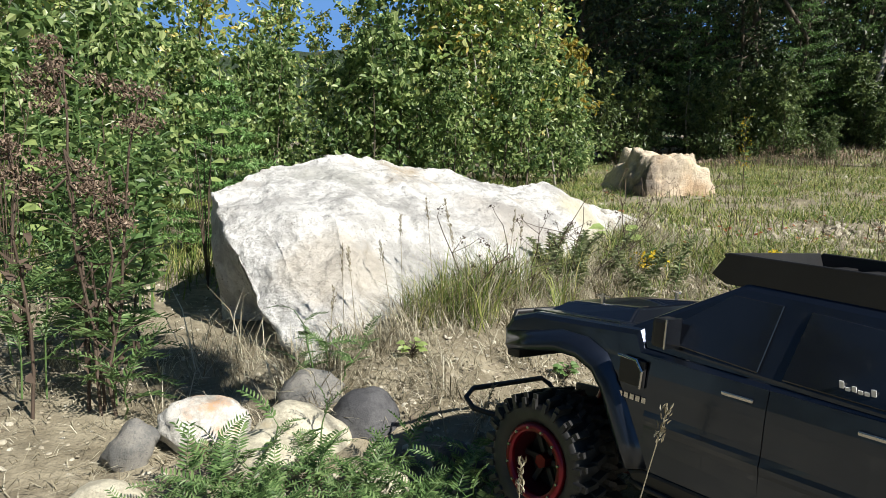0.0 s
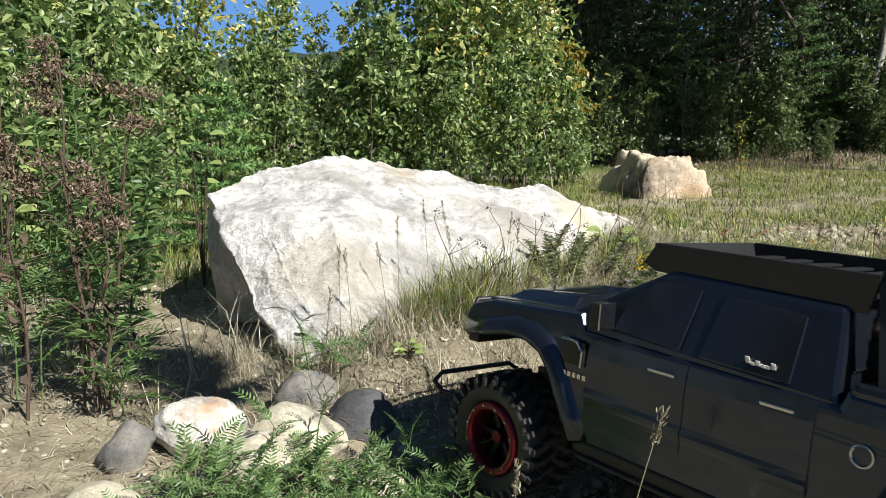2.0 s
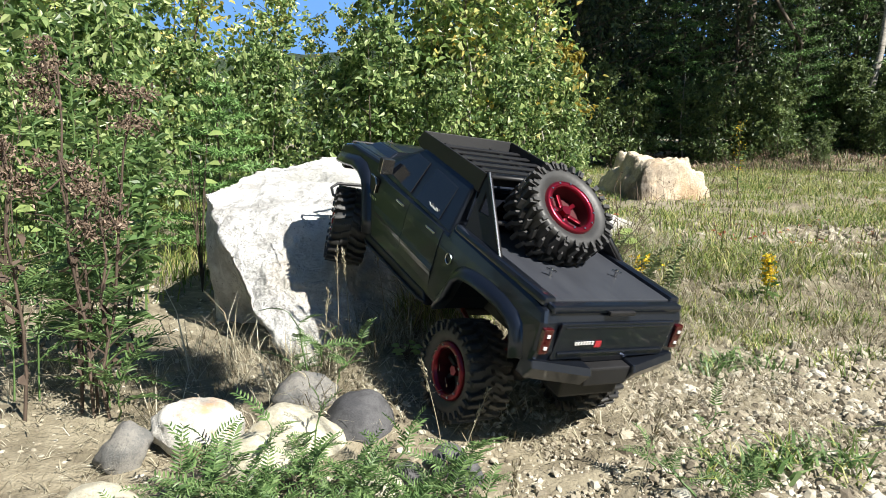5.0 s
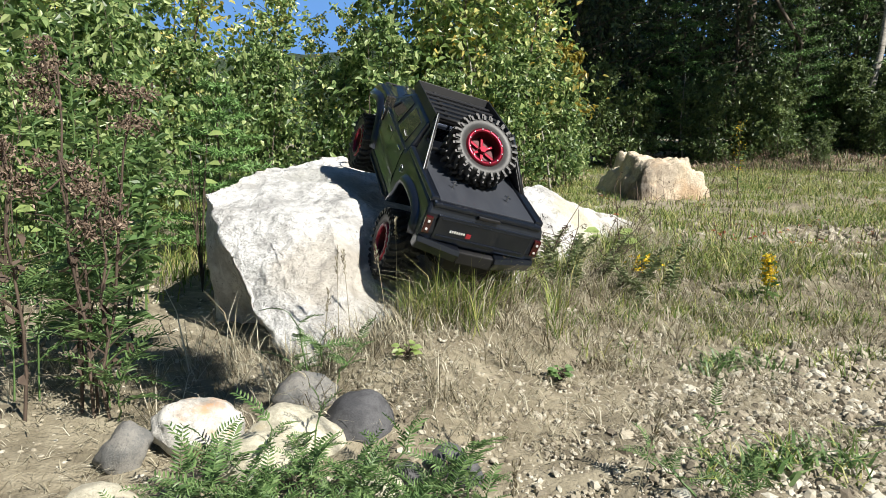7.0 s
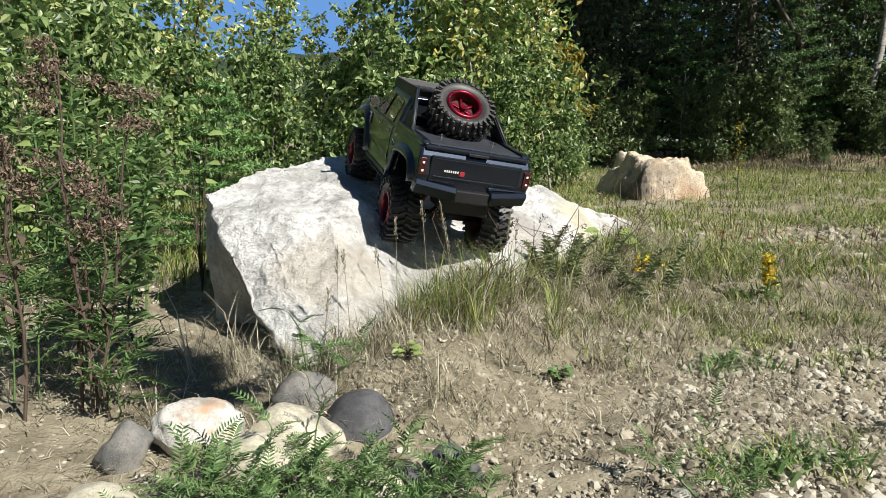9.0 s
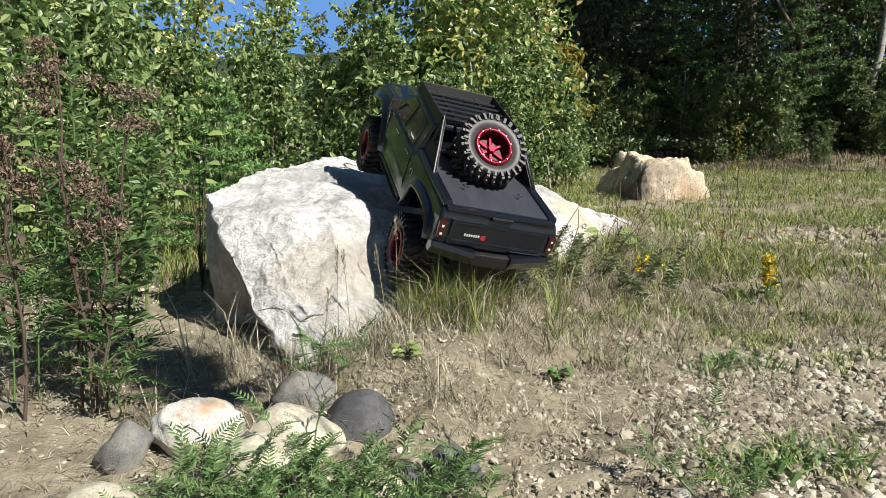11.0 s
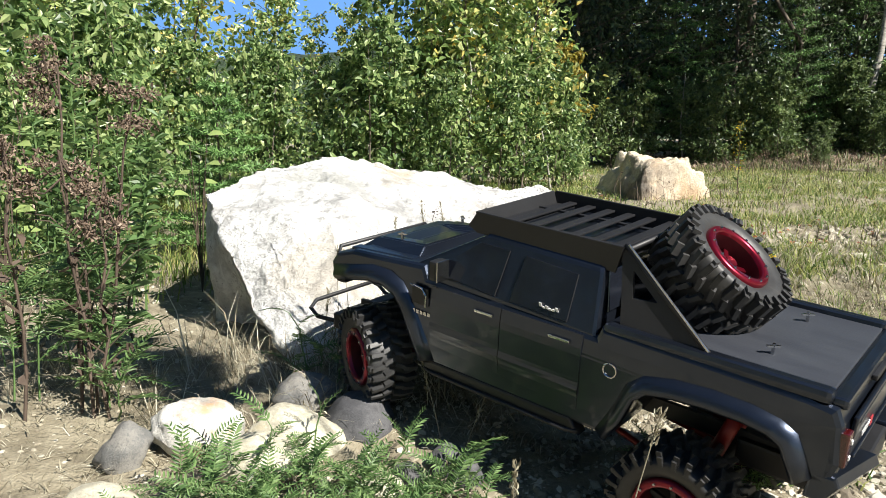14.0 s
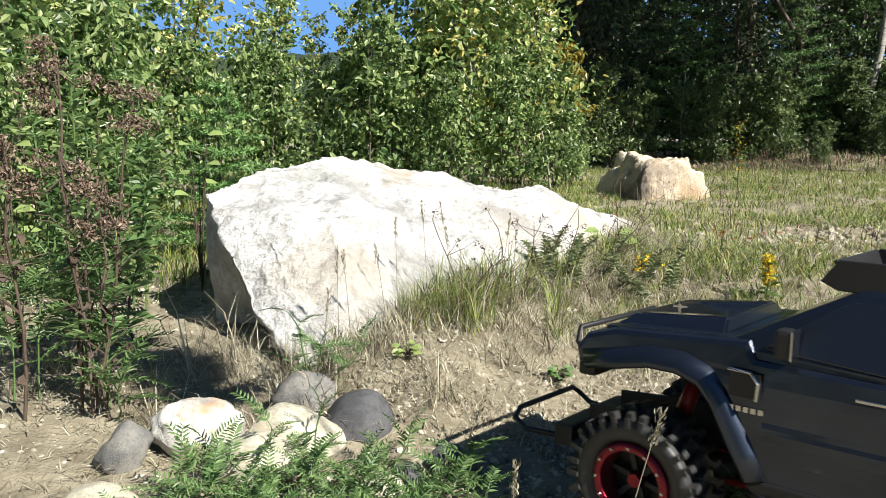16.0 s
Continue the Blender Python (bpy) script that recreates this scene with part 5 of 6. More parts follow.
def patch(x, y, f, ph):
    return 0.5 + 0.5 * np.sin(f * x + ph + 1.7 * np.sin(f * 0.7 * y)) * np.sin(f * 0.9 * y - ph + 1.3 * np.sin(f * 0.6 * x))


def in_boulder(x, y):
    """Whether a place lies under the boulder."""
    front = np.interp(x, [-0.45, -0.3, -0.15, 0.0, 0.12, 0.33, 0.53, 0.70, 0.74], [1.45, 1.28, 1.31, 1.48, 1.57, 1.92, 2.36, 2.75, 2.9])
    back = np.interp(x, [-0.45, -0.3, 0.1, 0.5, 0.74], [2.1, 2.4, 2.6, 2.8, 2.9])
    return (x > -0.5) & (x < 0.74) & (y > front + 0.02) & (y < back)


def tufts(name, label, mat, centres, per, r, spread, height, lean, width):
    """Grass growing in tufts."""
    c = np.repeat(centres, per, 0)
    p = c + np.concatenate([r.normal(0, spread, (len(c), 2)), np.zeros((len(c), 1))], 1)
    h = height * r.uniform(0.35, 1.25, len(c))
    s = Soup()
    s.add(*blades(p, h, np.abs(r.normal(lean, 0.25, len(c))), width * r.uniform(0.6, 1.3, len(c)), r))
    ob = new(name, s.mesh(name, mat))
    tagged(ob, label, "grass", kind="stuff")


r = np.random.default_rng(70)
free = lambda x, y: ~in_boulder(x, y)
track = lambda x, y: smooth01(np.hypot((x - 0.75) / 0.9, (y - 0.95) / 0.35), 0.8, 1.3)
# straw in front of and beside the boulder
c = scatter(1500, -0.75, 0.75, 1.0, 2.7, r, lambda x, y: free(x, y) * (0.15 + 0.85 * np.exp(-((y - np.interp(x, [-0.5, -0.15, 0.1, 0.4, 0.7], [1.25, 1.28, 1.55, 1.9, 2.6])) / 0.22) ** 2)) * track(x, y) * np.where((x < -0.28) & (y < 2.1), 0.07, 1.0))
tufts("dry_grass", "matted straw-coloured dry grass round the boulder", M_STRAW, c, 26, r, 0.014, 0.075, 0.75, 0.0016)
c = scatter(260, -0.2, 0.6, 1.3, 2.3, r, lambda x, y: free(x, y) * np.exp(-((y - np.interp(x, [-0.5, -0.15, 0.1, 0.4, 0.7], [1.25, 1.28, 1.55, 1.9, 2.6]) + 0.02) / 0.15) ** 2))
tufts("green_grass", "green grass tufts at the foot of the boulder", M_GRASS, c, 30, r, 0.012, 0.11, 0.5, 0.0018)
c = scatter(900, -1.1, 1.6, 0.75, 2.0, r, lambda x, y: free(x, y) * patch(x, y, 6, 1.0) ** 2 * track(x, y) * 0.8)
tufts("dry_grass", "thin dry grass among the gravel", M_STRAW, c, 14, r, 0.016, 0.045, 0.9, 0.0014)
c = scatter(420, 0.1, 1.6, 0.7, 2.1, r, lambda x, y: patch(x, y, 5, 2.2) ** 2 * track(x, y))
tufts("green_grass", "low green grass and weeds among the gravel", M_GRASS, c, 16, r, 0.014, 0.04, 0.7, 0.002)
c = scatter(1300, 0.25, 1.9, 1.25, 2.3, r, lambda x, y: free(x, y) * (0.15 + 0.85 * patch(x, y, 7, 0.5)) * smooth01(y + 0.12 * np.sin(7 * x), 1.3, 1.6))
tufts("dry_grass", "dry grass and dead stalks at the edge of the gravel", M_STRAW, c, 14, r, 0.02, 0.05, 0.8, 0.0018)
c = scatter(1500, 0.25, 1.9, 1.2, 2.3, r, lambda x, y: free(x, y) * (0.1 + 0.9 * patch(x, y, 6, 2.5)) * smooth01(y + 0.12 * np.sin(9 * x), 1.25, 1.6))
tufts("green_grass", "low green weeds and grass at the edge of the gravel", M_GRASS, c, 16, r, 0.018, 0.04, 0.75, 0.0024)
# meadow to the right, running back to the wood
before_rock = lambda x, y: 1 - 0.85 * np.exp(-((x - 1.12) / 0.45) ** 2 - ((y - 3.9) / 0.5) ** 2)
c = scatter(16000, 0.3, 7.5, 1.9, 9.8, r, lambda x, y: free(x, y) * before_rock(x, y) * (x > 0.1 + 0.09 * (y - 2)) * (0.12 + 0.88 * patch(x, y, 3.4, 0.4)) * np.exp(-0.12 * (y - 2)))
tufts("meadow_grass", "patchy green meadow grass", M_GRASS, c, 24, r, 0.04, 0.05, 0.75, 0.0034)
c = scatter(2000, 0.3, 7.5, 1.7, 9.8, r, lambda x, y: free(x, y) * before_rock(x, y) * (x > 0.1 + 0.09 * (y - 2)) * (0.25 + 0.75 * patch(x, y, 2.1, 1.9)) * np.exp(-0.12 * (y - 2)))
tufts("meadow_straw", "dry straw and brown stalks in the meadow", M_STRAW, c, 16, r, 0.04, 0.06, 0.8, 0.003)
c = scatter(900, 0.6, 6.5, 1.7, 9.0, r, lambda x, y: free(x, y) * (x > 0.3 + 0.09 * (y - 2)) * patch(x, y, 2.6, 2.9) ** 2)
tufts("dead_weeds", "thin upright brown dead weed stalks in the meadow", M_STEM, c, 5, r, 0.03, 0.13, 0.15, 0.0026)
c = scatter(900, 2.4, 7.5, 7.4, 10.8, r, lambda x, y: 0.3 + 0.7 * patch(x, y, 1.9, 0.7))
tufts("dead_weeds", "brown and grey dead weeds on the bank under the wood", M_SEED, c, 12, r, 0.07, 0.11, 0.5, 0.006)
tufts("meadow_grass", "thin green grass and weeds on the bank under the wood", M_UNDER, c[::2], 14, r, 0.09, 0.12, 0.5, 0.007)
# ground under the thicket and at the left
c = scatter(3800, -4.0, 0.6, 1.2, 5.2, r, lambda x, y: free(x, y) * (0.3 + 0.7 * patch(x, y, 3, 0.9)) * (x < -0.5 - 0.1 * (y - 1.2) + 1.2 * (y > 2.6)) * (0.12 + 0.88 * smooth01(y - 0.6 * (x + 0.5), 1.9, 2.5)))
tufts("thicket_grass", "green and yellow grass under the thicket", M_GRASS, c, 16, r, 0.03, 0.11, 0.5, 0.0032)
c = scatter(380, -0.95, -0.30, 0.75, 1.35, r, lambda x, y: 0.3 + 0.5 * patch(x, y, 7, 0.9))
tufts("dry_grass", "short dry grass and litter on the sandy bank", M_STRAW, c, 12, r, 0.016, 0.022, 1.2, 0.0014)
c = np.array([(0.055, 1.44, 0.0), (0.09, 1.47, 0.0), (0.03, 1.41, 0.0), (0.12, 1.50, 0.0), (0.0, 1.38, 0.0)])
c[:, 2] = ground_z(c[:, 0], c[:, 1])
tufts("grass_tuft", "tall pale green grass tuft before the boulder", M_GRASS, c, 60, r, 0.022, 0.15, 0.5, 0.0022)
tufts("grass_tuft", "tall bleached grass tuft before the boulder", M_STRAW, c, 60, r, 0.026, 0.14, 0.6, 0.0018)
# long bleached blades against the boulder's shaded end
c = scatter(9, -0.47, -0.36, 1.22, 1.34, r, lambda x, y: np.ones_like(x))
tufts("dry_grass", "long bleached grass blades at the boulder's shaded end", M_STRAW, c, 5, r, 0.008, 0.16, 0.5, 0.0016)


def gravel(name, label, mat, pts, size, r, flat=0.65):
    """Loose stones: small irregular twelve-cornered lumps, partly bedded in the soil."""
    g = (1 + 5 ** 0.5) / 2
    base = unit(np.array([(-1, g, 0), (1, g, 0), (-1, -g, 0), (1, -g, 0), (0, -1, g), (0, 1, g), (0, -1, -g), (0, 1, -g), (g, 0, -1), (g, 0, 1), (-g, 0, -1), (-g, 0, 1)]))
    fc = np.array([(0, 11, 5), (0, 5, 1), (0, 1, 7), (0, 7, 10), (0, 10, 11), (1, 5, 9), (5, 11, 4), (11, 10, 2), (10, 7, 6), (7, 1, 8), (3, 9, 4), (3, 4, 2), (3, 2, 6), (3, 6, 8), (3, 8, 9), (4, 9, 5), (2, 4, 11), (6, 2, 10), (8, 6, 7), (9, 8, 1)])
    fc = fc[base[fc].mean(1)[:, 2] > -0.45]
    n = len(pts)
    a = r.uniform(0, 6.28, n)
    v = base[None] * r.uniform(0.78, 1.2, (n, len(base), 3)) * (size[:, None, None] * r.uniform(0.65, 1.2, (n, 1, 3)))
    v[..., 2] *= flat
    tilt = r.normal(0, 0.35, n)[:, None]
    v[..., 2] += v[..., 0] * tilt
    x = v[..., 0] * np.cos(a)[:, None] - v[..., 1] * np.sin(a)[:, None]
    y = v[..., 0] * np.sin(a)[:, None] + v[..., 1] * np.cos(a)[:, None]
    v = np.stack([x, y, v[..., 2] + 0.35 * flat * size[:, None]], -1) + pts[:, None]
    f = (np.arange(n)[:, None, None] * len(base) + fc[None]).reshape(-1, 3)
    ob = new(name, mesh_from(name, v.reshape(-1, 3), f, mat))
    tagged(ob, label, "gravel", kind="stuff")


pts = scatter(70000, -0.2, 1.15, 0.65, 1.55, r, lambda x, y: free(x, y) * (0.22 + 0.78 * smooth01(x + 0.25 * patch(x, y, 5, 0.3) - 0.35 * (y - 1.0), 0.05, 0.5)) * np.clip(1.6 - y, 0.1, 1))
gravel("gravel", "loose pale grey and tan gravel", M_PEBBLE, pts, np.clip(r.lognormal(-5.55, 0.45, len(pts)), 0.0020, 0.012) * (0.62 + 0.38 * smooth01(pts[:, 0], 0.15, 0.6)), r, 0.9)
pts = scatter(260, 0.1, 1.4, 0.7, 1.5, r, lambda x, y: free(x, y) * 0.6)
gravel("loose_stones", "scattered larger pale stones on the gravel", M_PEBBLE, pts, r.uniform(0.006, 0.014, len(pts)), r, 0.7)
c = scatter(700, -0.25, 0.6, 0.95, 1.6, r, lambda x, y: free(x, y) * (0.2 + 0.8 * patch(x, y, 9, 1.2)))
tufts("dry_grass", "short bleached grass and dead stalks in the sandy soil", M_STRAW, c, 12, r, 0.018, 0.03, 1.1, 0.0014)
pts = scatter(15000, -1.1, 1.6, 0.7, 2.2, r, lambda x, y: free(x, y) * 0.7)
gravel("fine_gravel", "fine grit and small stones in the soil", M_PEBBLE, pts, np.clip(r.lognormal(-5.7, 0.4, len(pts)), 0.0015, 0.01), r)
pts = scatter(15000, 0.35, 2.6, 1.4, 3.2, r, lambda x, y: free(x, y) * patch(x, y, 4.2, 1.1) ** 2 * (x > 0.1 + 0.3 * (y - 1.2)))
gravel("gravel", "pale gravel showing through the thin meadow", M_PEBBLE, pts, np.clip(r.lognormal(-4.9, 0.45, len(pts)), 0.003, 0.02), r, 0.75)
pts = scatter(5000, 0.6, 6.5, 1.7, 8.0, r, lambda x, y: free(x, y) * patch(x, y, 1.9, 1.2) ** 2)
gravel("meadow_gravel", "scattered stones in the thin meadow", M_PEBBLE, pts, np.clip(r.lognormal(-4.6, 0.4, len(pts)), 0.004, 0.03), r)
pts = np.concatenate([scatter(420, 0.5, 5.0, 1.4, 8.0, r, lambda x, y: patch(x, y, 2.6, 0.2) ** 3), scatter(220, 0.95, 1.75, 2.0, 2.9, r, lambda x, y: patch(x, y, 7.0, 1.2) ** 2)])
s = Soup()
s.add(*leaves(pts + [0, 0, 0.015], r.normal(0, 1, (len(pts), 3)) * [1, 1, 0.3], np.tile([0, -0.3, 1.0], (len(pts), 1)), r.uniform(0.015, 0.035, len(pts)), 0.6))
tagged(new("fallen_leaves", s.mesh("fallen_leaves", M_REDLEAF)), "scattered rust-red leaves on the meadow", "leaf litter", kind="stuff")


pts = scatter(16000, -1.0, 1.5, 0.65, 2.2, r, lambda x, y: free(x, y) * (0.25 + 0.75 * patch(x, y, 8, 2.0)) * (0.35 + 0.65 * (x < 0.35 + 0.3 * (y - 1))))
s = Soup()
s.add(*leaves(pts + [0, 0, 0.008], r.normal(0, 1, (len(pts), 3)) * [1, 1, 0.35], np.tile([0, 0, 1.0], (len(pts), 1)) + r.normal(0, 0.2, (len(pts), 3)), r.uniform(0.008, 0.032, len(pts)), 0.07, 0.01, 0.02))
tagged(new("straw_litter", s.mesh("straw_litter", M_STRAW)), "broken straw and dead stalks lying on the soil", "litter", kind="stuff")

pts = scatter(2600, 2.5, 7.5, 8.3, 11.5, r, lambda x, y: 0.4 + 0.6 * patch(x, y, 1.4, 0.6))
s = Soup()
s.add(*leaves(pts + [0, 0, 0.02], r.normal(0, 1, (len(pts), 3)) * [1, 1, 0.4], np.tile([0, -0.4, 1.0], (len(pts), 1)), r.uniform(0.04, 0.08, len(pts)), 0.6))
tagged(new("leaf_litter", s.mesh("leaf_litter", M_SEED)), "brown leaf litter under the edge of the wood", "leaf litter", kind="stuff")
# the open ground round and behind the viewpoint
pts = scatter(6000, -3.5, 4.0, -3.5, 0.62, r, lambda x, y: 0.2 + 0.6 * patch(x, y, 2.2, 0.8) * np.exp(-0.1 * np.hypot(x, y)))
gravel("open_gravel", "scattered gravel on the open ground", M_PEBBLE, pts, np.clip(r.lognormal(-5.0, 0.45, len(pts)), 0.003, 0.02), r, 0.75)
c = scatter(1500, -4.5, 5.0, -4.0, 0.55, r, lambda x, y: patch(x, y, 1.6, 1.7) ** 2 * smooth01(np.hypot(x, y), 0.3, 0.6))
tufts("dry_grass", "thin dry grass on the open ground", M_STRAW, c, 14, r, 0.03, 0.05, 0.8, 0.002)


def goldenrod(at, height, seed, flowers, label, spread=0.016):
    g = leafy_stalk("goldenrod", label, at, height, 0.035, 22, M_VETCH, seed)
    q = np.random.default_rng(seed)
    p = np.stack([q.normal(0, spread, flowers), q.normal(0, spread, flowers), height * (1 - q.uniform(0, 0.65, flowers))], 1)
    f = Soup()
    f.add(*leaves(p, q.normal(0, 1, (flowers, 3)), q.normal(0, 1, (flowers, 3)), q.uniform(0.005, 0.011, flowers), 0.7))
    tagged(hang("flower_spray", f.mesh("flower_spray", M_YELLOW), g), "bright yellow flowers", kind="stuff")


goldenrod((0.80, 1.78), 0.115, 601, 260, "goldenrod with bright yellow flowers in the gravel", 0.008)
goldenrod((0.53, 1.90), 0.06, 602, 160, "low goldenrod with yellow flowers", 0.018)
goldenrod((1.72, 4.3), 0.45, 603, 120, "goldenrod in flower beside the tan rock", 0.02)


def seed_grass(at, height, lean, seed, head=0.05, mat=M_STRAW, r0=0.0008, fluff=40):
    """A single tall stem with a seed head."""
    q = np.random.default_rng(seed)
    root = new("seed_grass")
    root.matrix_basis = pose(at[0], at[1], gz(*at))
    z = np.linspace(0, 1, 8)
    path = np.stack([lean[0] * z ** 1.2, lean[1] * z ** 1.2, height * z], 1)
    s = Soup()
    s.add(*tube(path, np.linspace(r0, r0 * 0.5, 8), 4))
    hang("stem", s.mesh("stem", mat), root)
    t = 1 - q.uniform(0, head / height, fluff)
    p = np.stack([np.interp(t, z, path[:, k]) for k in range(3)], 1) + q.normal(0, 0.0016, (fluff, 3))
    d = unit((path[-1] - path[-2])[None]) * 1.6 + q.normal(0, 0.5, (fluff, 3))
    f = Soup()
    f.add(*leaves(p, d, q.normal(0, 1, (fluff, 3)), q.uniform(0.004, 0.0085, fluff), 0.26))
    hang("seed_head", f.mesh("seed_head", mat), root)
    tagged(root, "tall dry grass stem with a seed head", "grass stem", "seed grass stems")


for i, (x, y, h, lx, ly) in enumerate([(0.058, 0.60, 0.155, 0.004, 0.0), (0.135, 0.58, 0.205, 0.045, 0.0), (-0.01, 0.95, 0.16, -0.01, 0.0), (0.0, 0.92, 0.10, 0.02, 0.0),
                                       (-0.13, 1.26, 0.20, 0.0, 0.0), (-0.10, 1.28, 0.19, 0.012, 0.0), (-0.16, 1.25, 0.18, -0.01, 0.0), (0.0, 1.45, 0.22, 0.0, 0.0), (0.03, 1.46, 0.2, -0.02, 0.0),
                                       (0.10, 1.5, 0.2, 0.01, 0.0), (-0.07, 1.40, 0.18, 0.0, 0.0), (0.06, 1.5, 0.17, -0.03, 0.0), (-0.2, 1.25, 0.16, 0.0, 0), (0.13, 1.55, 0.19, 0.0, 0)]):
    seed_grass((x + rng.normal(0, 0.02 * (i > 1)), y), h * (1 if i < 2 else rng.uniform(0.7, 1.15)), (lx + rng.normal(0, 0.015 * (i > 1)), ly), 640 + i, 0.03 if i < 2 else 0.045)


def dry_twig(at, height, lean, seed):
    """A thin dark forking twig of last year's weeds."""
    q = np.random.default_rng(seed)
    s = Soup()
    z = np.linspace(0, 1, 6)
    path = np.stack([lean[0] * z, lean[1] * z, height * z], 1) + q.normal(0, 0.004, (6, 3))
    path[0] = (0, 0, -0.005)
    s.add(*tube(path, np.linspace(0.0016, 0.0007, 6), 4))
    for i in range(5):
        k = q.integers(1, 6)
        d = np.array([q.normal(0, 1), q.normal(0, 0.4), q.uniform(0.3, 1.2)]) * 0.035
        s.add(*tube([path[k], path[k] + d * 0.6, path[k] + d + [0, 0, 0.006]], [0.0009, 0.0007, 0.0004], 3))
        n = 8
        s.add(*leaves(path[k] + d + q.normal(0, 0.003, (n, 3)), q.normal(0, 1, (n, 3)), q.normal(0, 1, (n, 3)), q.uniform(0.004, 0.007, n), 0.6))
    ob = new("dry_twig", s.mesh("dry_twig", M_STEM))
    ob.matrix_basis = pose(at[0], at[1], gz(*at))
    tagged(ob, "thin dark dry weed twig before the boulder", "twig", "dry twigs")


for i in range(16):
    x = 0.02 + 0.035 * i + r.normal(0, 0.02)
    y = np.interp(x, [-0.15, 0.1, 0.4, 0.7], [1.26, 1.55, 1.92, 2.5]) - r.uniform(0.0, 0.12)
    dry_twig((x, y), r.uniform(0.09, 0.24), (r.normal(0.03, 0.06), 0), 700 + i)
for i in range(40):
    x, y = r.uniform(0.8, 4.5), r.uniform(2.2, 7.5)
    dry_twig((x, y), r.uniform(0.12, 0.28), (r.normal(0, 0.04), 0), 740 + i)
# bushy green-grey wormwood at the boulder's right foot
for i in range(14):
    leafy_stalk("wormwood", "bushy grey-green weed at the boulder's foot", (0.22 + r.uniform(0, 0.36), 1.62 + r.uniform(0, 0.22)), r.uniform(0.06, 0.14), 0.022, 130, M_WORM, 800 + i, (r.normal(0.02, 0.04), 0), 0.10)

for i, (x, y, h, n) in enumerate([(-0.57, 1.22, 0.22, 9), (-0.52, 1.10, 0.20, 8), (-0.64, 1.12, 0.24, 9)]):
    vetch((x, y), h, n, 560 + i, 1.0, (0.03 * (i - 1), 0))
# low green weeds in the gravel near the viewpoint
c = np.array([(0.40, 0.88, 0.0), (0.45, 0.91, 0.0), (0.50, 0.87, 0.0), (0.37, 0.94, 0.0), (0.55, 0.95, 0.0), (0.47, 0.96, 0.0), (0.60, 1.02, 0.0), (0.34, 0.84, 0.0)])
c[:, 2] = ground_z(c[:, 0], c[:, 1])
tufts("green_grass", "low green grass tufts in the gravel", M_GRASS, c, 26, np.random.default_rng(91), 0.016, 0.035, 0.9, 0.0026)


c = np.array([(0.56, 1.36, 0.0), (0.52, 1.34, 0.0), (0.60, 1.33, 0.0), (0.49, 1.31, 0.0), (0.42, 0.90, 0.0), (0.47, 0.93, 0.0), (0.53, 0.92, 0.0), (0.38, 0.87, 0.0)])
c[:, 2] = ground_z(c[:, 0], c[:, 1])
tufts("weed_rosettes", "low green weeds with narrow leaves in the gravel", M_VETCH, c, 34, np.random.default_rng(92), 0.022, 0.036, 0.9, 0.0046)


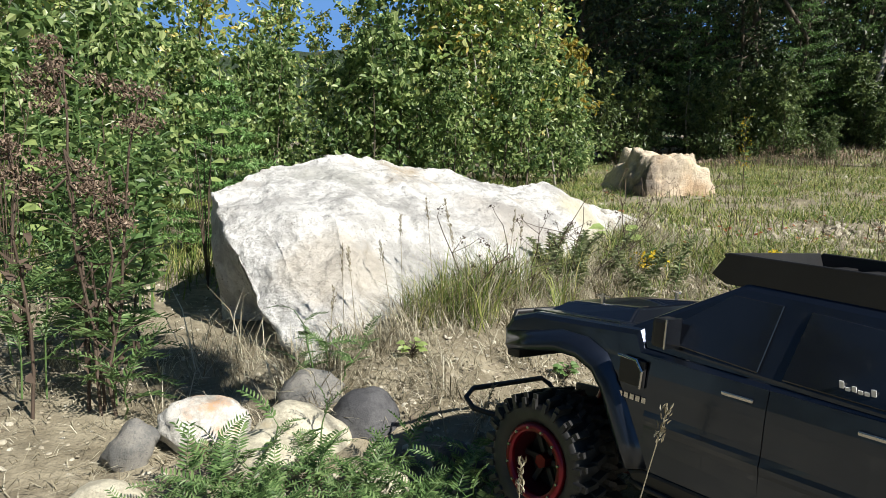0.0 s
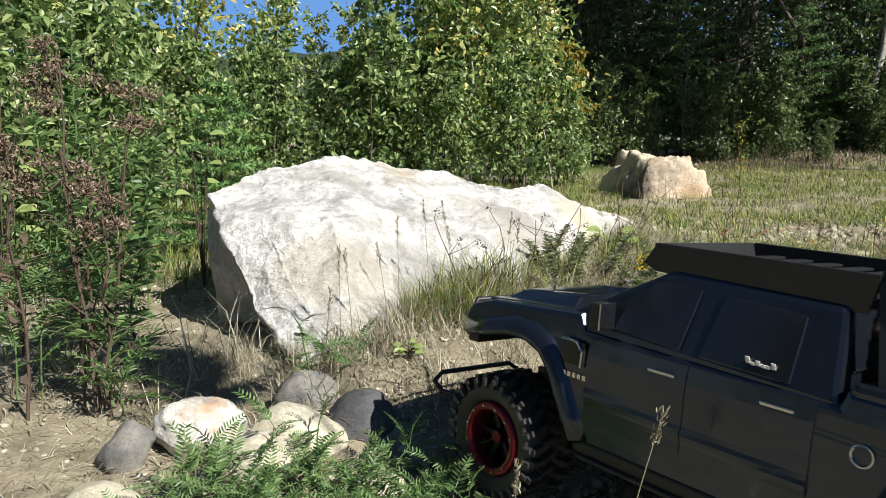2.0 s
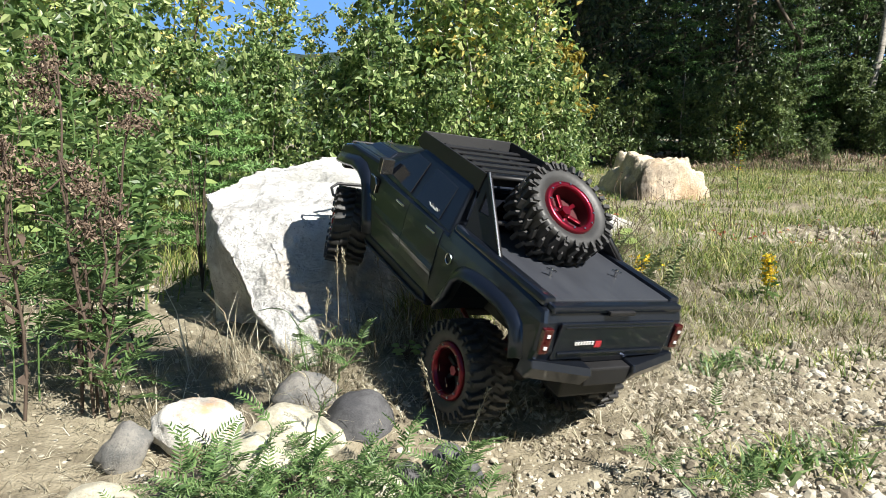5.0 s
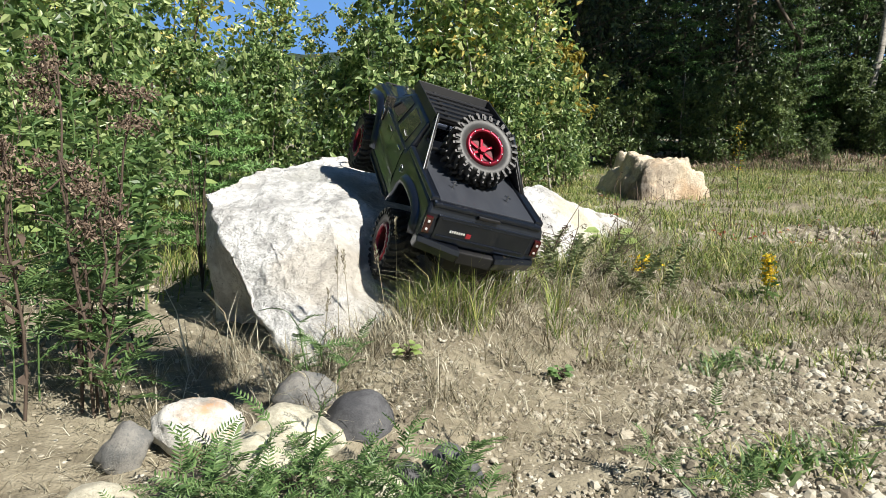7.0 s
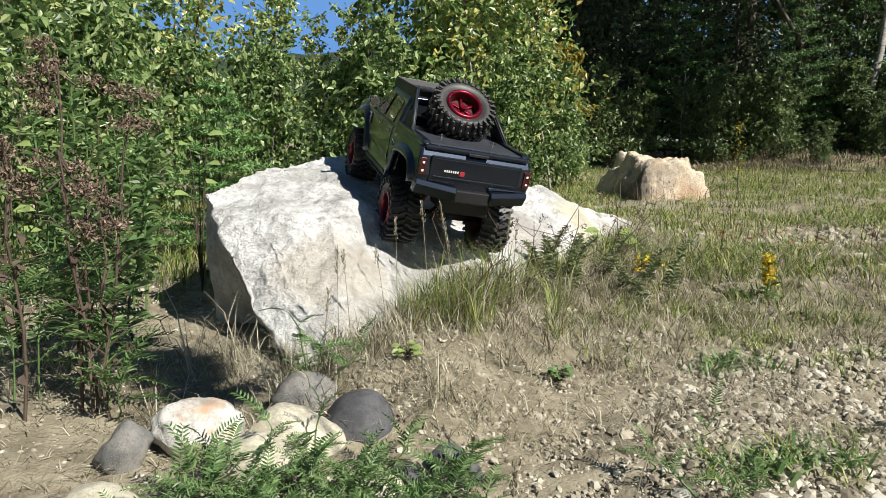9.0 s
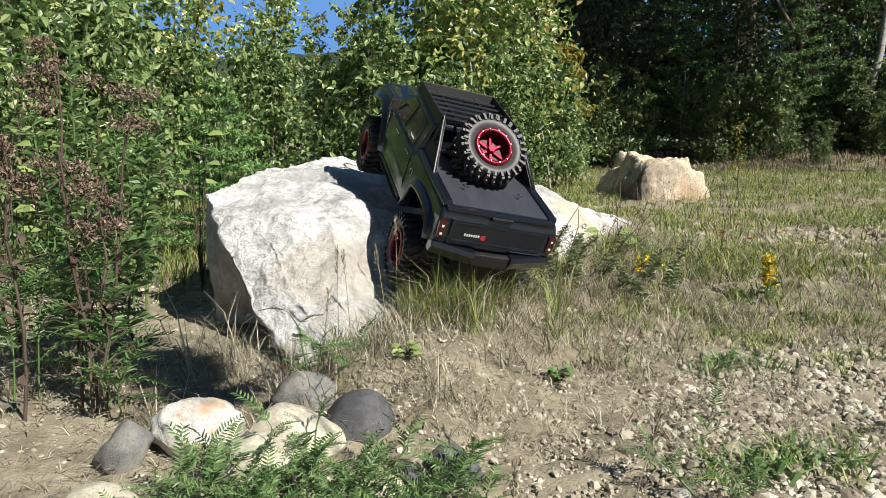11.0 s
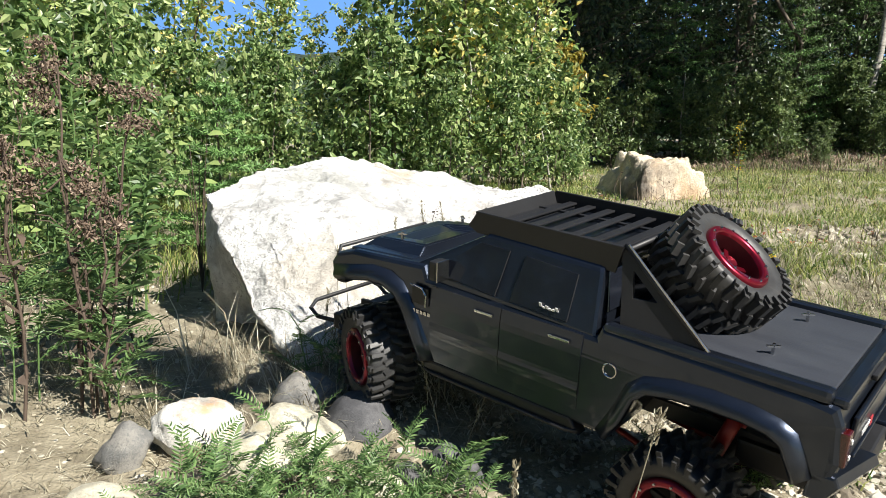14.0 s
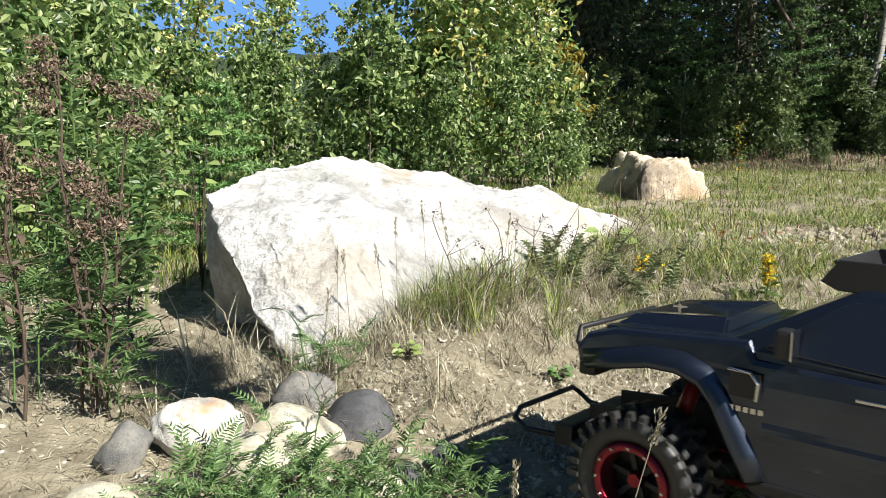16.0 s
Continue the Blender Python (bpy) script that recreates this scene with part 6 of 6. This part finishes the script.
# ---- motion ----
TRUCK = [
    # seconds, x, y, z, heading, nose up, roll
    (0.0, 0.344, 0.593, -0.003, 128.3, 0.5, 5.6),
    (1.0, 0.348, 0.599, -0.004, 128.3, 0.3, 5.2),
    (1.5, 0.340, 0.610, -0.003, 128.2, 0.3, 5.1),
    (2.0, 0.307, 0.656, 0.001, 127.8, 0.5, 4.7),
    (2.5, 0.272, 0.731, 0.006, 127.6, 2.2, 2.6),
    (3.0, 0.220, 0.825, 0.012, 128.1, 4.6, -0.1),
    (3.2, 0.196, 0.859, 0.019, 127.5, 5.2, -1.9),
    (3.5, 0.165, 0.925, 0.027, 129.3, 6.8, -4.3),
    (3.8, 0.114, 0.990, 0.029, 130.3, 7.7, -2.0),
    (4.0, 0.076, 1.041, 0.038, 129.2, 9.9, 2.1),
    (4.2, 0.050, 1.072, 0.049, 129.4, 12.1, 5.7),
    (4.7, 0.027, 1.163, 0.082, 123.6, 15.4, 6.1),
    (5.2, -0.002, 1.280, 0.118, 116.2, 19.7, 6.7),
    (6.3, -0.053, 1.488, 0.197, 103.0, 27.3, 7.7),
    (7.0, -0.067, 1.728, 0.224, 103.5, 23.9, 15.7),
    (7.5, -0.056, 1.810, 0.246, 101.8, 15.4, 13.8),
    (8.0, -0.064, 1.851, 0.255, 104.8, 6.2, 5.6),
    (8.5, -0.064, 1.840, 0.251, 105.9, 10.7, 7.8),
    (9.0, -0.067, 1.841, 0.249, 106.3, 11.5, 8.6),
    (9.3, -0.067, 1.841, 0.249, 106.3, 11.5, 8.6),
    (10.2, -0.047, 1.769, 0.232, 105.9, 17.4, 9.6),
    (11.4, -0.017, 1.661, 0.206, 105.4, 26.2, 11.0),
    (12.0, 0.024, 1.462, 0.163, 108.6, 25.6, 8.2),
    (12.5, 0.027, 1.443, 0.156, 110.0, 24.8, 9.3),
    (13.0, 0.039, 1.323, 0.115, 116.1, 18.9, 13.2),
    (13.2, 0.055, 1.223, 0.082, 121.8, 15.6, 12.0),
    (13.5, 0.099, 1.073, 0.042, 132.0, 10.5, 3.2),
    (13.8, 0.144, 0.979, 0.026, 138.8, 7.7, -4.2),
    (14.0, 0.163, 0.952, 0.022, 139.5, 7.1, -5.8),
    (14.5, 0.171, 0.934, 0.020, 140.1, 6.4, -6.3),
    (15.0, 0.206, 0.877, 0.017, 139.8, 5.9, -4.2),
    (15.3, 0.292, 0.791, 0.008, 138.7, 3.4, 1.9),
    (15.5, 0.359, 0.715, -0.000, 137.3, 0.4, 3.1),
    (15.7, 0.412, 0.660, -0.001, 137.1, 0.8, 2.7),
    (16.0, 0.465, 0.624, -0.002, 139.2, -0.3, 2.9),
]


def motions():
    walk(truck, [(t, pose(x, y, z, roll, -nose, head)) for t, x, y, z, head, nose, roll in TRUCK])
    # the wheels turn with the way the truck has gone; the front pair also steers
    steer = [(0.0, 0), (3.7, 0), (4.2, -8), (4.8, -24), (5.8, -14), (6.4, 0), (12.0, 0), (12.6, -14), (13.1, -30), (13.8, -30), (14.1, -18), (14.5, 4), (15.0, 4), (16.0, -2)]
    data = np.array(TRUCK)
    times = np.arange(0, 16.01, 0.1)
    path = np.stack([np.interp(times, data[:, 0], data[:, k]) for k in (1, 2, 3)], 1)
    head = np.radians(np.interp(times, data[:, 0], data[:, 4]))
    step = np.diff(path, axis=0)
    along = step[:, 0] * np.cos(head[:-1]) + step[:, 1] * np.sin(head[:-1])
    gone = np.concatenate([[0], np.cumsum(np.sign(along) * np.linalg.norm(step, axis=1))])
    turn = np.degrees(gone / 0.0725)
    swing = np.interp(times, [a for a, _ in steer], [b for _, b in steer])
    for (key, s), w in WHEELS.items():
        x, z = (FX, 0.083) if key == "front" else (RX, 0.060)
        rows = []
        for t, a, b in zip(times, turn, swing):
            yaw = (b if key == "front" else 0) + (0 if s > 0 else 180)
            rows.append((t, pose(x, s * 0.106, z, 0, 0, yaw) @ pose(0, 0, 0, 0, a * s, 0)))
        walk(w, rows)


motions()
